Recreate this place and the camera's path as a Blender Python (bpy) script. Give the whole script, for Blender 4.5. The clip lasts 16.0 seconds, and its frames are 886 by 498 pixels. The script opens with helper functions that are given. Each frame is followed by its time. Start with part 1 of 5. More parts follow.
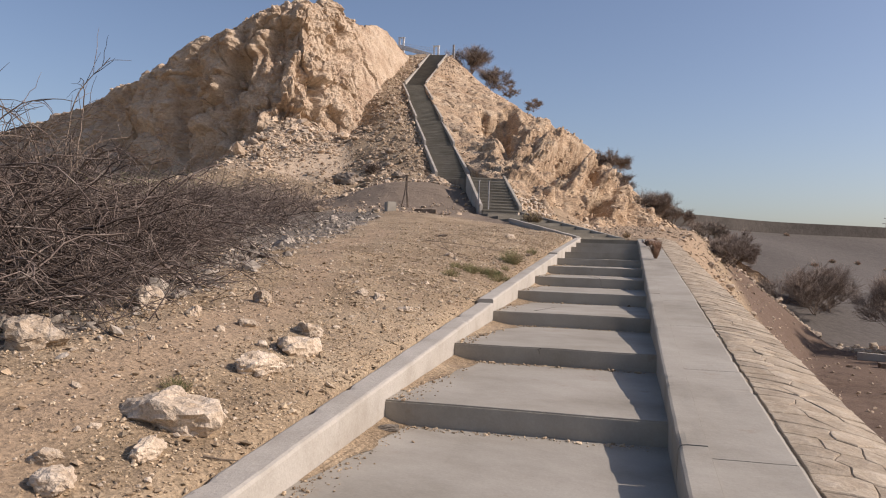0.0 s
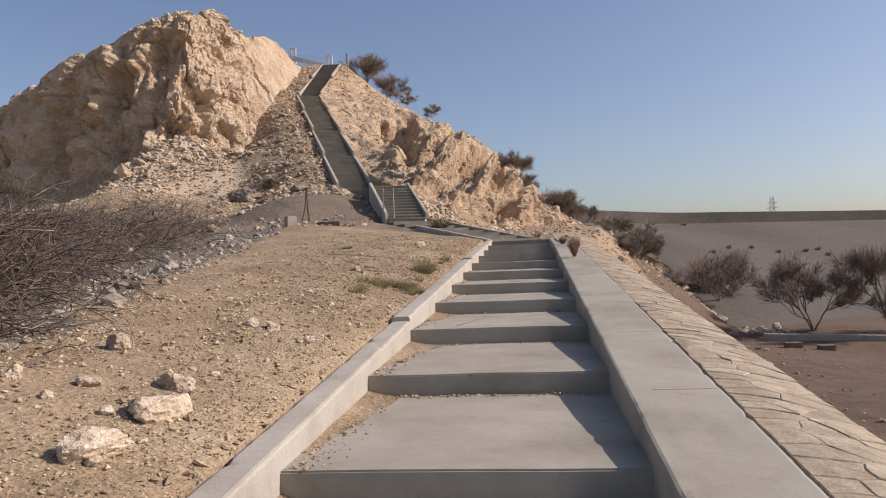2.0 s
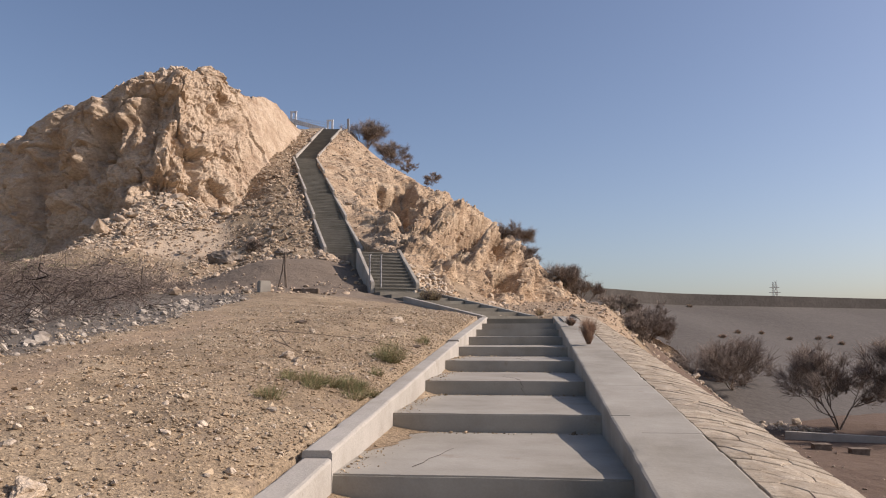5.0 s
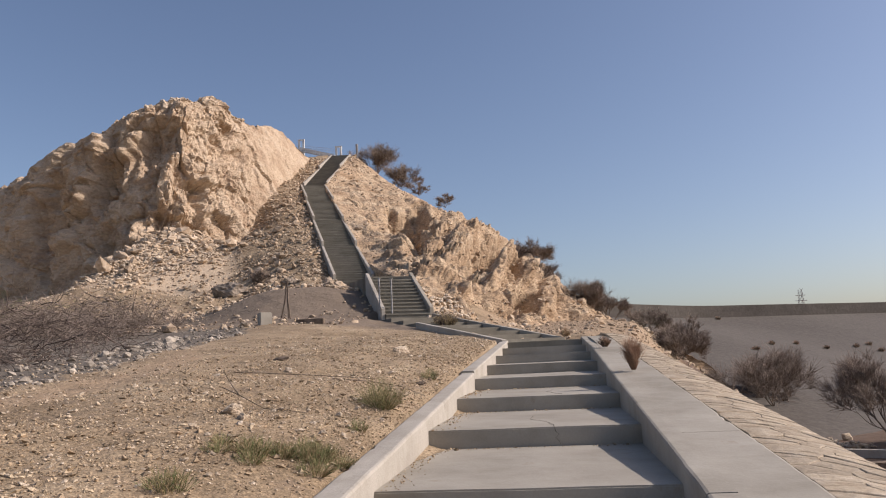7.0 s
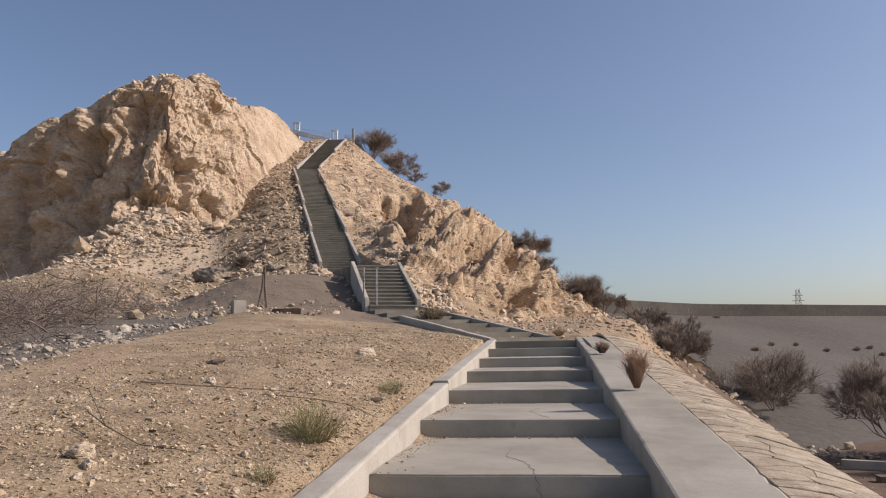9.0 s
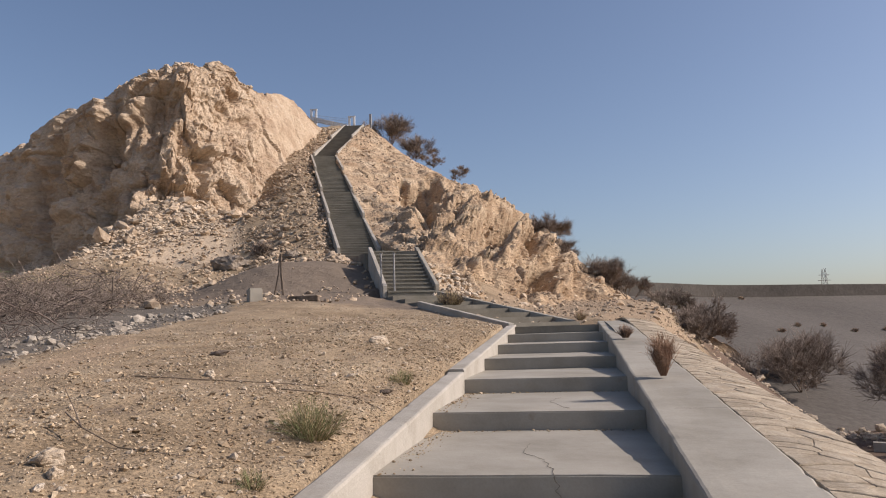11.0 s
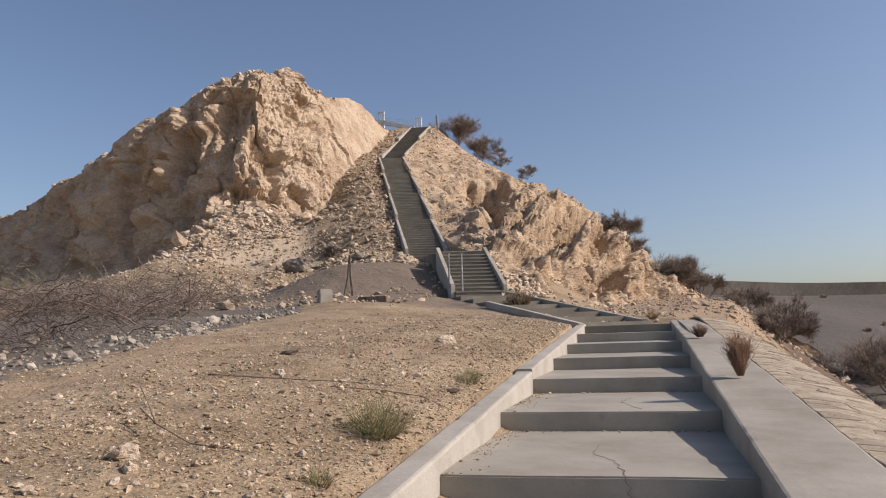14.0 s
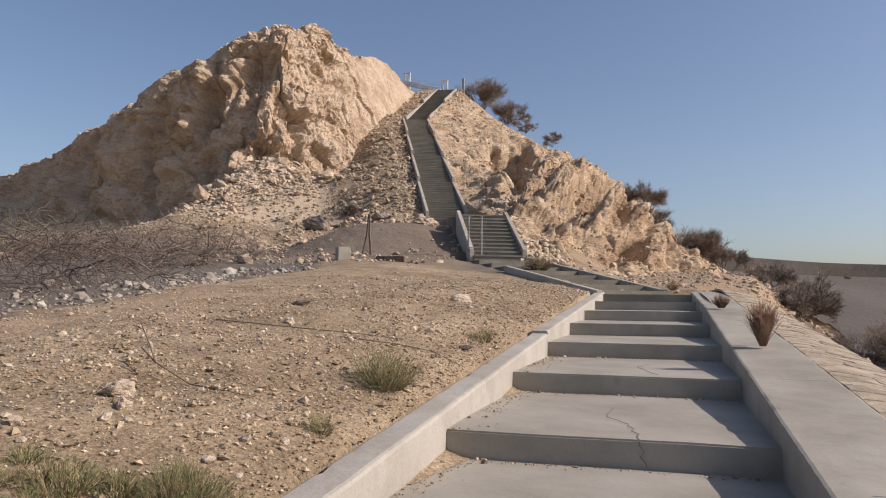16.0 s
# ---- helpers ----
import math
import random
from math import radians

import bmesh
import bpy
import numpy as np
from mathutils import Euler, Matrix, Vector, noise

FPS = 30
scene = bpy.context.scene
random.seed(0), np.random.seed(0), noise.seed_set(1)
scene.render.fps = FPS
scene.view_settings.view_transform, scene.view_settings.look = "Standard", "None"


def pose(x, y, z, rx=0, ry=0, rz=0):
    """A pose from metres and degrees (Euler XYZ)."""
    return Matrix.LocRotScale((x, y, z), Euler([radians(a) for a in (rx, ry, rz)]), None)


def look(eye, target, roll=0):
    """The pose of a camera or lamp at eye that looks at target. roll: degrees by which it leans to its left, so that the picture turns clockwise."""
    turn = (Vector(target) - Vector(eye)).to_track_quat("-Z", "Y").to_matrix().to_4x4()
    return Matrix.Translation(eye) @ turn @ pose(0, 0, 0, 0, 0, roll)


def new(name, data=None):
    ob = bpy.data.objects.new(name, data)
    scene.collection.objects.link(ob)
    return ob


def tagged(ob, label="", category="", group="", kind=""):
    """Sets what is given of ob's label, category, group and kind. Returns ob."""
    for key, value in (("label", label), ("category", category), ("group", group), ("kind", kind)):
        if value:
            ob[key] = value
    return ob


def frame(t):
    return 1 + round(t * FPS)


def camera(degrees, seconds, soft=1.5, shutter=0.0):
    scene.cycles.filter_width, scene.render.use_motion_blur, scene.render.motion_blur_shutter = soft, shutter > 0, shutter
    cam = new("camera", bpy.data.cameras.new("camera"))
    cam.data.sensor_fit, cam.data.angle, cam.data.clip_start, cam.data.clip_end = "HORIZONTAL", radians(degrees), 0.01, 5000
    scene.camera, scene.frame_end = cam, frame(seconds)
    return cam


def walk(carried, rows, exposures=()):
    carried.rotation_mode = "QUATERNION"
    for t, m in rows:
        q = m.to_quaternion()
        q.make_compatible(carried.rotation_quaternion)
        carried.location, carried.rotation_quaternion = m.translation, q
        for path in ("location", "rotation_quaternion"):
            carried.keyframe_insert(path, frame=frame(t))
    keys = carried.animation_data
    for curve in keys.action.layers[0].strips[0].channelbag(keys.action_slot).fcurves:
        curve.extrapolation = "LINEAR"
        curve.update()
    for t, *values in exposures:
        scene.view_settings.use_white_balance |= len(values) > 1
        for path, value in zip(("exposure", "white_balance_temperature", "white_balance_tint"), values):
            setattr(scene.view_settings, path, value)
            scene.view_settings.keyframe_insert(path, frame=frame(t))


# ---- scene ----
# camera and walk
EXPOSURES = [(0.0, 0.05, 6750, 18), (5.0, 0.05, 6720, 18), (10.5, 0.01, 6680, 16), (16.0, 0.02, 6650, 16)]
cam = camera(60.0, 16.0, soft=1.1)
PATH = [
    (0, (1.704, -14.492, 0.394), (1.234, -12.548, 0.403), 1.9),
    (0.5, (1.651, -14.383, 0.411), (1.178, -12.44, 0.421), 2.2),
    (1, (1.61, -14.105, 0.437), (1.131, -12.163, 0.451), 1.7),
    (1.5, (1.487, -13.698, 0.402), (1.022, -11.753, 0.429), -1.4),
    (2, (1.427, -13.187, 0.414), (1.194, -11.201, 0.447), -2.2),
    (2.5, (1.36, -12.658, 0.409), (1.167, -10.669, 0.478), -2.0),
    (3, (1.348, -12.011, 0.407), (1.154, -10.025, 0.552), -1.7),
    (3.5, (1.372, -11.364, 0.42), (1.192, -9.378, 0.569), -2.0),
    (4, (1.308, -10.86, 0.62), (1.121, -8.877, 0.793), -0.2),
    (4.5, (1.421, -10.342, 0.628), (1.249, -8.357, 0.809), -0.9),
    (5, (1.352, -9.735, 0.589), (1.125, -7.76, 0.809), -0.0),
    (5.2, (1.347, -9.504, 0.598), (1.073, -7.537, 0.835), 0.1),
    (7.5, (1.237, -6.842, 0.748), (0.974, -4.88, 1.034), -2.9),
    (8, (1.349, -6.329, 0.887), (1.089, -4.366, 1.168), -1.1),
    (10.5, (1.321, -5.112, 0.911), (1.029, -3.146, 1.131), -1.6),
    (11, (1.365, -5.078, 0.926), (1.044, -3.116, 1.147), -1.8),
    (11.5, (1.359, -5.046, 0.916), (1.026, -3.087, 1.139), -2.2),
    (12, (1.365, -5.018, 0.922), (0.934, -3.075, 1.114), -4.1),
    (12.5, (1.373, -5.011, 0.923), (0.921, -3.073, 1.125), -3.9),
    (13, (1.37, -5.011, 0.914), (0.909, -3.076, 1.123), -3.8),
    (13.5, (1.374, -5.005, 0.911), (0.895, -3.075, 1.131), -3.1),
    (14, (1.375, -5.015, 0.909), (0.881, -3.091, 1.137), -1.9),
    (14.5, (1.359, -5.013, 0.908), (0.845, -3.094, 1.14), -0.7),
    (15, (1.367, -5.034, 0.886), (0.82, -3.124, 1.116), 0.3),
    (15.5, (1.38, -5.011, 0.858), (0.81, -3.106, 1.065), 1.0),
    (16, (1.349, -4.781, 0.815), (0.8, -2.863, 0.954), 0.6),
]
walk(cam, [(t, look(eye, target, roll)) for t, eye, target, roll in PATH], exposures=EXPOSURES)

# world, sun, exposure
SUN_AZ, SUN_EL = radians(83.5), radians(35.3)      # from +y towards +x, above the horizon
world = bpy.data.worlds.new("world")
scene.world = world
world.use_nodes = True
wn = world.node_tree.nodes
sky = wn.new("ShaderNodeTexSky")
sky.sky_type = 'NISHITA'
sky.sun_disc = False
sky.sun_elevation, sky.sun_rotation = SUN_EL, SUN_AZ
sky.air_density, sky.dust_density, sky.ozone_density = 0.9, 1.7, 2.0
wn["Background"].inputs["Strength"].default_value = 0.12
world.node_tree.links.new(sky.outputs[0], wn["Background"].inputs["Color"])
sun = new("sun", bpy.data.lights.new("sun", 'SUN'))
sun.data.energy, sun.data.angle, sun.data.color = 4.3, radians(0.6), (1.0, 0.94, 0.86)
sun_dir = Vector((math.sin(SUN_AZ) * math.cos(SUN_EL), math.cos(SUN_AZ) * math.cos(SUN_EL), math.sin(SUN_EL)))
sun.matrix_world = look(sun_dir * 100, (0, 0, 0))


# ---------------------------------------------------------------- materials
def material(name, base, dark, light, scale=2.0, fine=60.0, rough=0.9, bump=0.3, fine_bump=0.5, stretch=(1, 1, 1), island=0.0, speck=None, spots=None, zones=(), grain=0.26, mottle=None):
    """A dry mineral or wood surface: broad stains, fine grain, relief, and a shade of its own for every piece."""
    m = bpy.data.materials.new(name)
    m.use_nodes = True
    nt = m.node_tree
    nd, ln = nt.nodes, nt.links
    b = nd["Principled BSDF"]
    b.inputs["Roughness"].default_value = rough
    b.inputs["Specular IOR Level"].default_value = 0.25
    geo = nd.new("ShaderNodeNewGeometry")
    mp = nd.new("ShaderNodeMapping")
    mp.inputs["Scale"].default_value = stretch
    ln.new(geo.outputs["Position"], mp.inputs[0])
    n1 = nd.new("ShaderNodeTexNoise")
    n1.inputs["Scale"].default_value, n1.inputs["Detail"].default_value, n1.inputs["Roughness"].default_value = scale, 6, 0.6
    n2 = nd.new("ShaderNodeTexNoise")
    n2.inputs["Scale"].default_value, n2.inputs["Detail"].default_value, n2.inputs["Roughness"].default_value = fine, 5, 0.65
    ln.new(mp.outputs[0], n1.inputs["Vector"])
    ln.new(mp.outputs[0], n2.inputs["Vector"])
    r1 = nd.new("ShaderNodeValToRGB")
    r1.color_ramp.elements[0].position, r1.color_ramp.elements[0].color = 0.32, (*dark, 1)
    r1.color_ramp.elements[1].position, r1.color_ramp.elements[1].color = 0.68, (*light, 1)
    e = r1.color_ramp.elements.new(0.5)
    e.color = (*base, 1)
    ln.new(n1.outputs["Fac"], r1.inputs[0])
    r2 = nd.new("ShaderNodeMapRange")
    r2.inputs["From Min"].default_value, r2.inputs["From Max"].default_value = 0.25, 0.75
    r2.inputs["To Min"].default_value, r2.inputs["To Max"].default_value = 1 - grain, 1 + grain
    ln.new(n2.outputs["Fac"], r2.inputs[0])
    mul = nd.new("ShaderNodeMix")
    mul.data_type, mul.blend_type = 'RGBA', 'MULTIPLY'
    mul.inputs["Factor"].default_value = 1.0
    ln.new(r1.outputs[0], mul.inputs["A"])
    ln.new(r2.outputs[0], mul.inputs["B"])
    out = mul.outputs["Result"]
    if speck:
        v = nd.new("ShaderNodeTexVoronoi")
        v.inputs["Scale"].default_value = speck[0]
        ln.new(mp.outputs[0], v.inputs["Vector"])
        s = nd.new("ShaderNodeMapRange")
        s.inputs["From Min"].default_value, s.inputs["From Max"].default_value = speck[1], speck[1] * 0.6
        ln.new(v.outputs["Distance"], s.inputs[0])
        mx = nd.new("ShaderNodeMix")
        mx.data_type = 'RGBA'
        ln.new(s.outputs[0], mx.inputs["Factor"])
        ln.new(out, mx.inputs["A"])
        mx.inputs["B"].default_value = (*speck[2], 1)
        out = mx.outputs["Result"]
    if mottle:
        cells = nd.new("ShaderNodeTexVoronoi")
        cells.inputs["Scale"].default_value = mottle[0]
        ln.new(mp.outputs[0], cells.inputs["Vector"])
        vr0 = nd.new("ShaderNodeMapRange")
        vr0.inputs["To Min"].default_value, vr0.inputs["To Max"].default_value = 1 - mottle[1], 1 + mottle[1]
        ln.new(cells.outputs["Color"], vr0.inputs[0])
        m0 = nd.new("ShaderNodeMix")
        m0.data_type, m0.blend_type = 'RGBA', 'MULTIPLY'
        m0.inputs["Factor"].default_value = 1.0
        ln.new(out, m0.inputs["A"])
        ln.new(vr0.outputs[0], m0.inputs["B"])
        out = m0.outputs["Result"]
    if spots:
        n3 = nd.new("ShaderNodeTexNoise")
        n3.inputs["Scale"].default_value, n3.inputs["Detail"].default_value = spots[0], 7
        n3.inputs["Roughness"].default_value = 0.7
        ln.new(mp.outputs[0], n3.inputs["Vector"])
        s = nd.new("ShaderNodeMapRange")
        s.inputs["From Min"].default_value, s.inputs["From Max"].default_value = spots[1], spots[1] + 0.07
        s.inputs["To Max"].default_value = spots[3]
        ln.new(n3.outputs["Fac"], s.inputs[0])
        mx = nd.new("ShaderNodeMix")
        mx.data_type = 'RGBA'
        ln.new(s.outputs[0], mx.inputs["Factor"])
        ln.new(out, mx.inputs["A"])
        mx.inputs["B"].default_value = (*spots[2], 1)
        out = mx.outputs["Result"]
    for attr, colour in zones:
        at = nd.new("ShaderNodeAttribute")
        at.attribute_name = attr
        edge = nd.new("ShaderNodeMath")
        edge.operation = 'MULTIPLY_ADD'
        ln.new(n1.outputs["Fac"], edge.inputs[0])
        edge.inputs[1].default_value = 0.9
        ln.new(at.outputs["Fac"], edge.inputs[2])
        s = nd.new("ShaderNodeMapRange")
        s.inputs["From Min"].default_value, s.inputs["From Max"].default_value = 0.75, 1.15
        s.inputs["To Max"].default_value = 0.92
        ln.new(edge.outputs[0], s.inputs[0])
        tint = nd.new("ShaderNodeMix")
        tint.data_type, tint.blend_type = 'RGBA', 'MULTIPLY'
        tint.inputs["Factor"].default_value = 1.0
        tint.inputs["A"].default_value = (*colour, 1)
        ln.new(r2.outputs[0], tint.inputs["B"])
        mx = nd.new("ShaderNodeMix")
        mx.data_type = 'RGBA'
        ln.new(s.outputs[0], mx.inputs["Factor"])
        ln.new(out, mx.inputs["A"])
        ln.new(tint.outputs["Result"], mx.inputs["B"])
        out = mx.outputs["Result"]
    if island:
        info = nd.new("ShaderNodeObjectInfo")
        add = nd.new("ShaderNodeMath")
        add.operation = 'ADD'
        ln.new(info.outputs["Random"], add.inputs[0])
        ln.new(geo.outputs["Random Per Island"], add.inputs[1])
        fr = nd.new("ShaderNodeMath")
        fr.operation = 'FRACT'
        ln.new(add.outputs[0], fr.inputs[0])
        vr = nd.new("ShaderNodeMapRange")
        vr.inputs["To Min"].default_value, vr.inputs["To Max"].default_value = 1 - island, 1 + island
        ln.new(fr.outputs[0], vr.inputs[0])
        m2 = nd.new("ShaderNodeMix")
        m2.data_type, m2.blend_type = 'RGBA', 'MULTIPLY'
        m2.inputs["Factor"].default_value = 1.0
        ln.new(out, m2.inputs["A"])
        ln.new(vr.outputs[0], m2.inputs["B"])
        out = m2.outputs["Result"]
    ln.new(out, b.inputs["Base Color"])
    b1 = nd.new("ShaderNodeBump")
    b1.inputs["Strength"].default_value, b1.inputs["Distance"].default_value = bump, 0.6 / scale
    b2 = nd.new("ShaderNodeBump")
    b2.inputs["Strength"].default_value, b2.inputs["Distance"].default_value = fine_bump, 0.6 / fine
    ln.new(n1.outputs["Fac"], b1.inputs["Height"])
    ln.new(n2.outputs["Fac"], b2.inputs["Height"])
    ln.new(b1.outputs[0], b2.inputs["Normal"])
    ln.new(b2.outputs[0], b.inputs["Normal"])
    return m


WHITE_PAINT = material("white_paint", (0.72, 0.71, 0.69), (0.6, 0.58, 0.55), (0.8, 0.79, 0.77), 2.0, 40, 0.6, 0.05, 0.2, grain=0.06)
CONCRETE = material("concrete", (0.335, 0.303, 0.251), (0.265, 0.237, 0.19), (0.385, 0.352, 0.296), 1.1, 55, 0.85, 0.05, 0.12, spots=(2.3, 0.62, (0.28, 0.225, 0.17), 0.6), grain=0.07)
OLD_CONCRETE = material("old_concrete", (0.205, 0.186, 0.151), (0.15, 0.136, 0.108), (0.258, 0.236, 0.194), 0.8, 30, 0.9, 0.05, 0.15, grain=0.1)
WORN = material("worn_nosing", (0.22, 0.204, 0.167), (0.165, 0.152, 0.123), (0.27, 0.25, 0.207), 1.0, 30, 0.9, 0.05, 0.15, grain=0.1)
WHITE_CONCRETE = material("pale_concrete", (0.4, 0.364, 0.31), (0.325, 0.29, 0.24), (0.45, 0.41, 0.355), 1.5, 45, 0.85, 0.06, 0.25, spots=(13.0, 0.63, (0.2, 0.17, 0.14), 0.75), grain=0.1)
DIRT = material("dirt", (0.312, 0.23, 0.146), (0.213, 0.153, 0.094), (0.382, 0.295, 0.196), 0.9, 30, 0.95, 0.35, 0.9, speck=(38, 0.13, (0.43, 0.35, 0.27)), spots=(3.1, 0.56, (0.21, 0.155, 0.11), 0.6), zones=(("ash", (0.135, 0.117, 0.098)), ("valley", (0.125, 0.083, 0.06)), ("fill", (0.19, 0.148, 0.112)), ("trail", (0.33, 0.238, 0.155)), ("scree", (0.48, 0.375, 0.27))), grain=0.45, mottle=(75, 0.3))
ROCK = material("limestone_cliff", (0.49, 0.373, 0.264), (0.37, 0.262, 0.176), (0.555, 0.442, 0.328), 0.33, 4.0, 0.95, 0.45, 0.8, (1, 1, 1.7), spots=(0.8, 0.62, (0.64, 0.56, 0.46), 0.6))
SLOPE_ROCK = material("slope_rock", (0.45, 0.325, 0.213), (0.32, 0.215, 0.132), (0.55, 0.425, 0.295), 0.5, 5.0, 0.95, 0.5, 0.9, (1, 1, 1.8), spots=(1.3, 0.6, (0.3, 0.19, 0.115), 0.6), grain=0.35)
RUBBLE = material("limestone_rubble", (0.44, 0.336, 0.238), (0.31, 0.226, 0.152), (0.55, 0.45, 0.34), 3.0, 40, 0.95, 0.4, 0.6, island=0.3)
FLAG = material("flagstone", (0.375, 0.305, 0.222), (0.305, 0.24, 0.168), (0.43, 0.36, 0.275), 7.0, 45, 0.9, 0.35, 0.5, island=0.16)
MORTAR = material("mortar", (0.3, 0.24, 0.175), (0.2, 0.155, 0.11), (0.37, 0.3, 0.22), 3, 60, 0.95, 0.2, 0.5)
GREY_FILL = material("grey_gravel", (0.25, 0.205, 0.16), (0.19, 0.155, 0.12), (0.31, 0.255, 0.205), 0.6, 18, 0.95, 0.2, 0.6)
DAM_FACE = material("dam_facing", (0.108, 0.094, 0.081), (0.09, 0.078, 0.067), (0.126, 0.11, 0.095), 0.06, 3.0, 0.95, 0.05, 0.2, (1, 1, 0.3))
DAM_TOP = material("dam_crest", (0.09, 0.078, 0.067), (0.07, 0.06, 0.05), (0.11, 0.096, 0.083), 0.2, 3.0, 0.95, 0.1, 0.3)
TREE_TWIG = material("tree_twigs", (0.235, 0.185, 0.15), (0.155, 0.12, 0.097), (0.32, 0.262, 0.216), 4, 60, 0.9, 0.1, 0.2, island=0.35)
TWIG = material("dry_twigs", (0.125, 0.094, 0.078), (0.075, 0.056, 0.046), (0.25, 0.205, 0.17), 4, 60, 0.9, 0.1, 0.2, island=0.55)
BARK = material("bark", (0.19, 0.145, 0.11), (0.125, 0.095, 0.07), (0.26, 0.205, 0.16), 5, 50, 0.95, 0.3, 0.5)
LEAF = material("dusty_leaves", (0.165, 0.145, 0.1), (0.115, 0.1, 0.068), (0.22, 0.195, 0.14), 2, 30, 0.8, 0, 0.1, island=0.3)
STRAW = material("dry_grass", (0.33, 0.25, 0.14), (0.22, 0.17, 0.085), (0.44, 0.35, 0.2), 5, 40, 0.85, 0, 0.1, island=0.3)
GREEN = material("green_grass", (0.16, 0.178, 0.074), (0.105, 0.122, 0.048), (0.25, 0.25, 0.12), 5, 40, 0.8, 0, 0.1, island=0.3)
RUSTY = material("brown_bush", (0.36, 0.225, 0.15), (0.26, 0.155, 0.1), (0.44, 0.3, 0.21), 6, 60, 0.9, 0, 0.1, island=0.3)
METAL = material("galvanised_metal", (0.33, 0.32, 0.31), (0.25, 0.24, 0.23), (0.42, 0.41, 0.4), 6, 60, 0.55, 0, 0.1)


# ---------------------------------------------------------------- helpers
def part(name, bm, mat, parent=None, label="", local=False):
    me = bpy.data.meshes.new(name)
    bm.to_mesh(me)
    bm.free()
    me.materials.append(mat)
    ob = new(name, me)
    if parent:
        ob.parent = parent
        if not local:
            ob.matrix_parent_inverse = Matrix.Translation(-parent.location)
    return tagged(ob, label)


def mesh_part(name, verts, faces, mat, parent=None, smooth=False):
    me = bpy.data.meshes.new(name)
    me.from_pydata([tuple(map(float, v)) for v in verts], [], [tuple(map(int, f)) for f in faces])
    me.materials.append(mat)
    me.update()
    if smooth:
        me.polygons.foreach_set("use_smooth", [True] * len(me.polygons))
    ob = new(name, me)
    if parent:
        ob.parent = parent
        ob.matrix_parent_inverse = Matrix.Translation(-parent.location)
    return ob


def hull(corners, bevel=0.0, rough=0.0, cuts=0):
    """A block from eight corners (bottom four, then top four), with worn edges."""
    bm = bmesh.new()
    v = [bm.verts.new(c) for c in corners]
    for f in ((3, 2, 1, 0), (4, 5, 6, 7), (0, 1, 5, 4), (1, 2, 6, 5), (2, 3, 7, 6), (3, 0, 4, 7)):
        bm.faces.new([v[i] for i in f])
    if cuts:
        bmesh.ops.subdivide_edges(bm, edges=bm.edges[:], cuts=cuts, use_grid_fill=True)
    if bevel:
        es = [e for e in bm.edges if len(e.link_faces) == 2 and e.calc_face_angle(0) > 0.5]
        bmesh.ops.bevel(bm, geom=es, offset=bevel, segments=2, affect='EDGES')
    if rough:
        for w in bm.verts:
            w.co += noise.noise_vector(w.co * 3.1) * rough + noise.noise_vector(w.co * 13) * rough * 0.4
    bmesh.ops.recalc_face_normals(bm, faces=bm.faces[:])
    return bm


def box(x0, x1, y0, y1, z0, z1, **k):
    return hull([(x0, y0, z0), (x1, y0, z0), (x1, y1, z0), (x0, y1, z0), (x0, y0, z1), (x1, y0, z1), (x1, y1, z1), (x0, y1, z1)], **k)


def rail_block(a, b, side, width, h0, top, **k):
    """A long block from a to b (top points), width to the side vector, going h0 below the top."""
    a, b, side = Vector(a), Vector(b), Vector(side).normalized() * width
    d = Vector((0, 0, h0))
    return hull([a - d, b - d, b + side - d, a + side - d, a, b, b + side, a + side], **k)


def worn_block(name, a, b, side, width, h0, mat, parent, step=0.06, wear=0.012, square=""):
    """A long cast block between two top points, its arrises chipped and its faces slightly uneven."""
    a, b, side = Vector(a), Vector(b), Vector(side).normalized()
    w = width
    cut = ((0, -h0, 0.3), (0, -0.2, 0.4), (0, -0.1, 0.5), (0, -0.024, 0.8), (0.007, -0.006, 1), (0.024, 0, 0.8), (w * 0.35, 0, 0.4), (w * 0.65, 0, 0.4), (w - 0.024, 0, 0.8), (w - 0.007, -0.006, 1), (w, -0.024, 0.8), (w, -0.1, 0.5), (w, -0.2, 0.4), (w, -h0, 0.3))
    if square == "far":
        cut = cut[:8] + ((w, 0, 0.0), (w, -h0, 0.0))
    if square == "near":
        cut = ((0, -h0, 0.0), (0, 0, 0.0)) + cut[6:]
    n, m = max(2, round((b - a).length / step)), len(cut)
    vs, fs = [], []
    for i in range(n + 1):
        p = a.lerp(b, i / n)
        for s, z, k in cut:
            q = p + side * s + Vector((0, 0, z))
            soft = noise.noise_vector(q * 2.1) * (0.004 if k else 0.001) + noise.noise_vector(q * 9) * 0.003 * k
            chip = max(0.0, noise.noise(q * 5.3) - 0.12) * max(0.0, noise.noise(q * 1.3) + 0.3) * k * wear * 6
            vs.append(q + soft + side * (chip if s < w / 2 else -chip) - Vector((0, 0, chip if z > -0.05 else 0)))
    for i in range(n):
        for j in range(m - 1):
            fs.append((i * m + j, (i + 1) * m + j, (i + 1) * m + j + 1, i * m + j + 1))
    fs += [tuple(range(m)), tuple(n * m + j for j in reversed(range(m)))]
    return mesh_part(name, vs, fs, mat, parent)


def smooth(a, b, x):
    t = min(1.0, max(0.0, (x - a) / (b - a)))
    return t * t * (3 - 2 * t)


def fbm(x, y, z, octaves=4, h=0.9):
    return noise.fractal(Vector((x, y, z)), h, 2.0, octaves)


def empty(name, at=(0, 0, 0)):
    ob = new(name)
    ob.location = at
    return ob


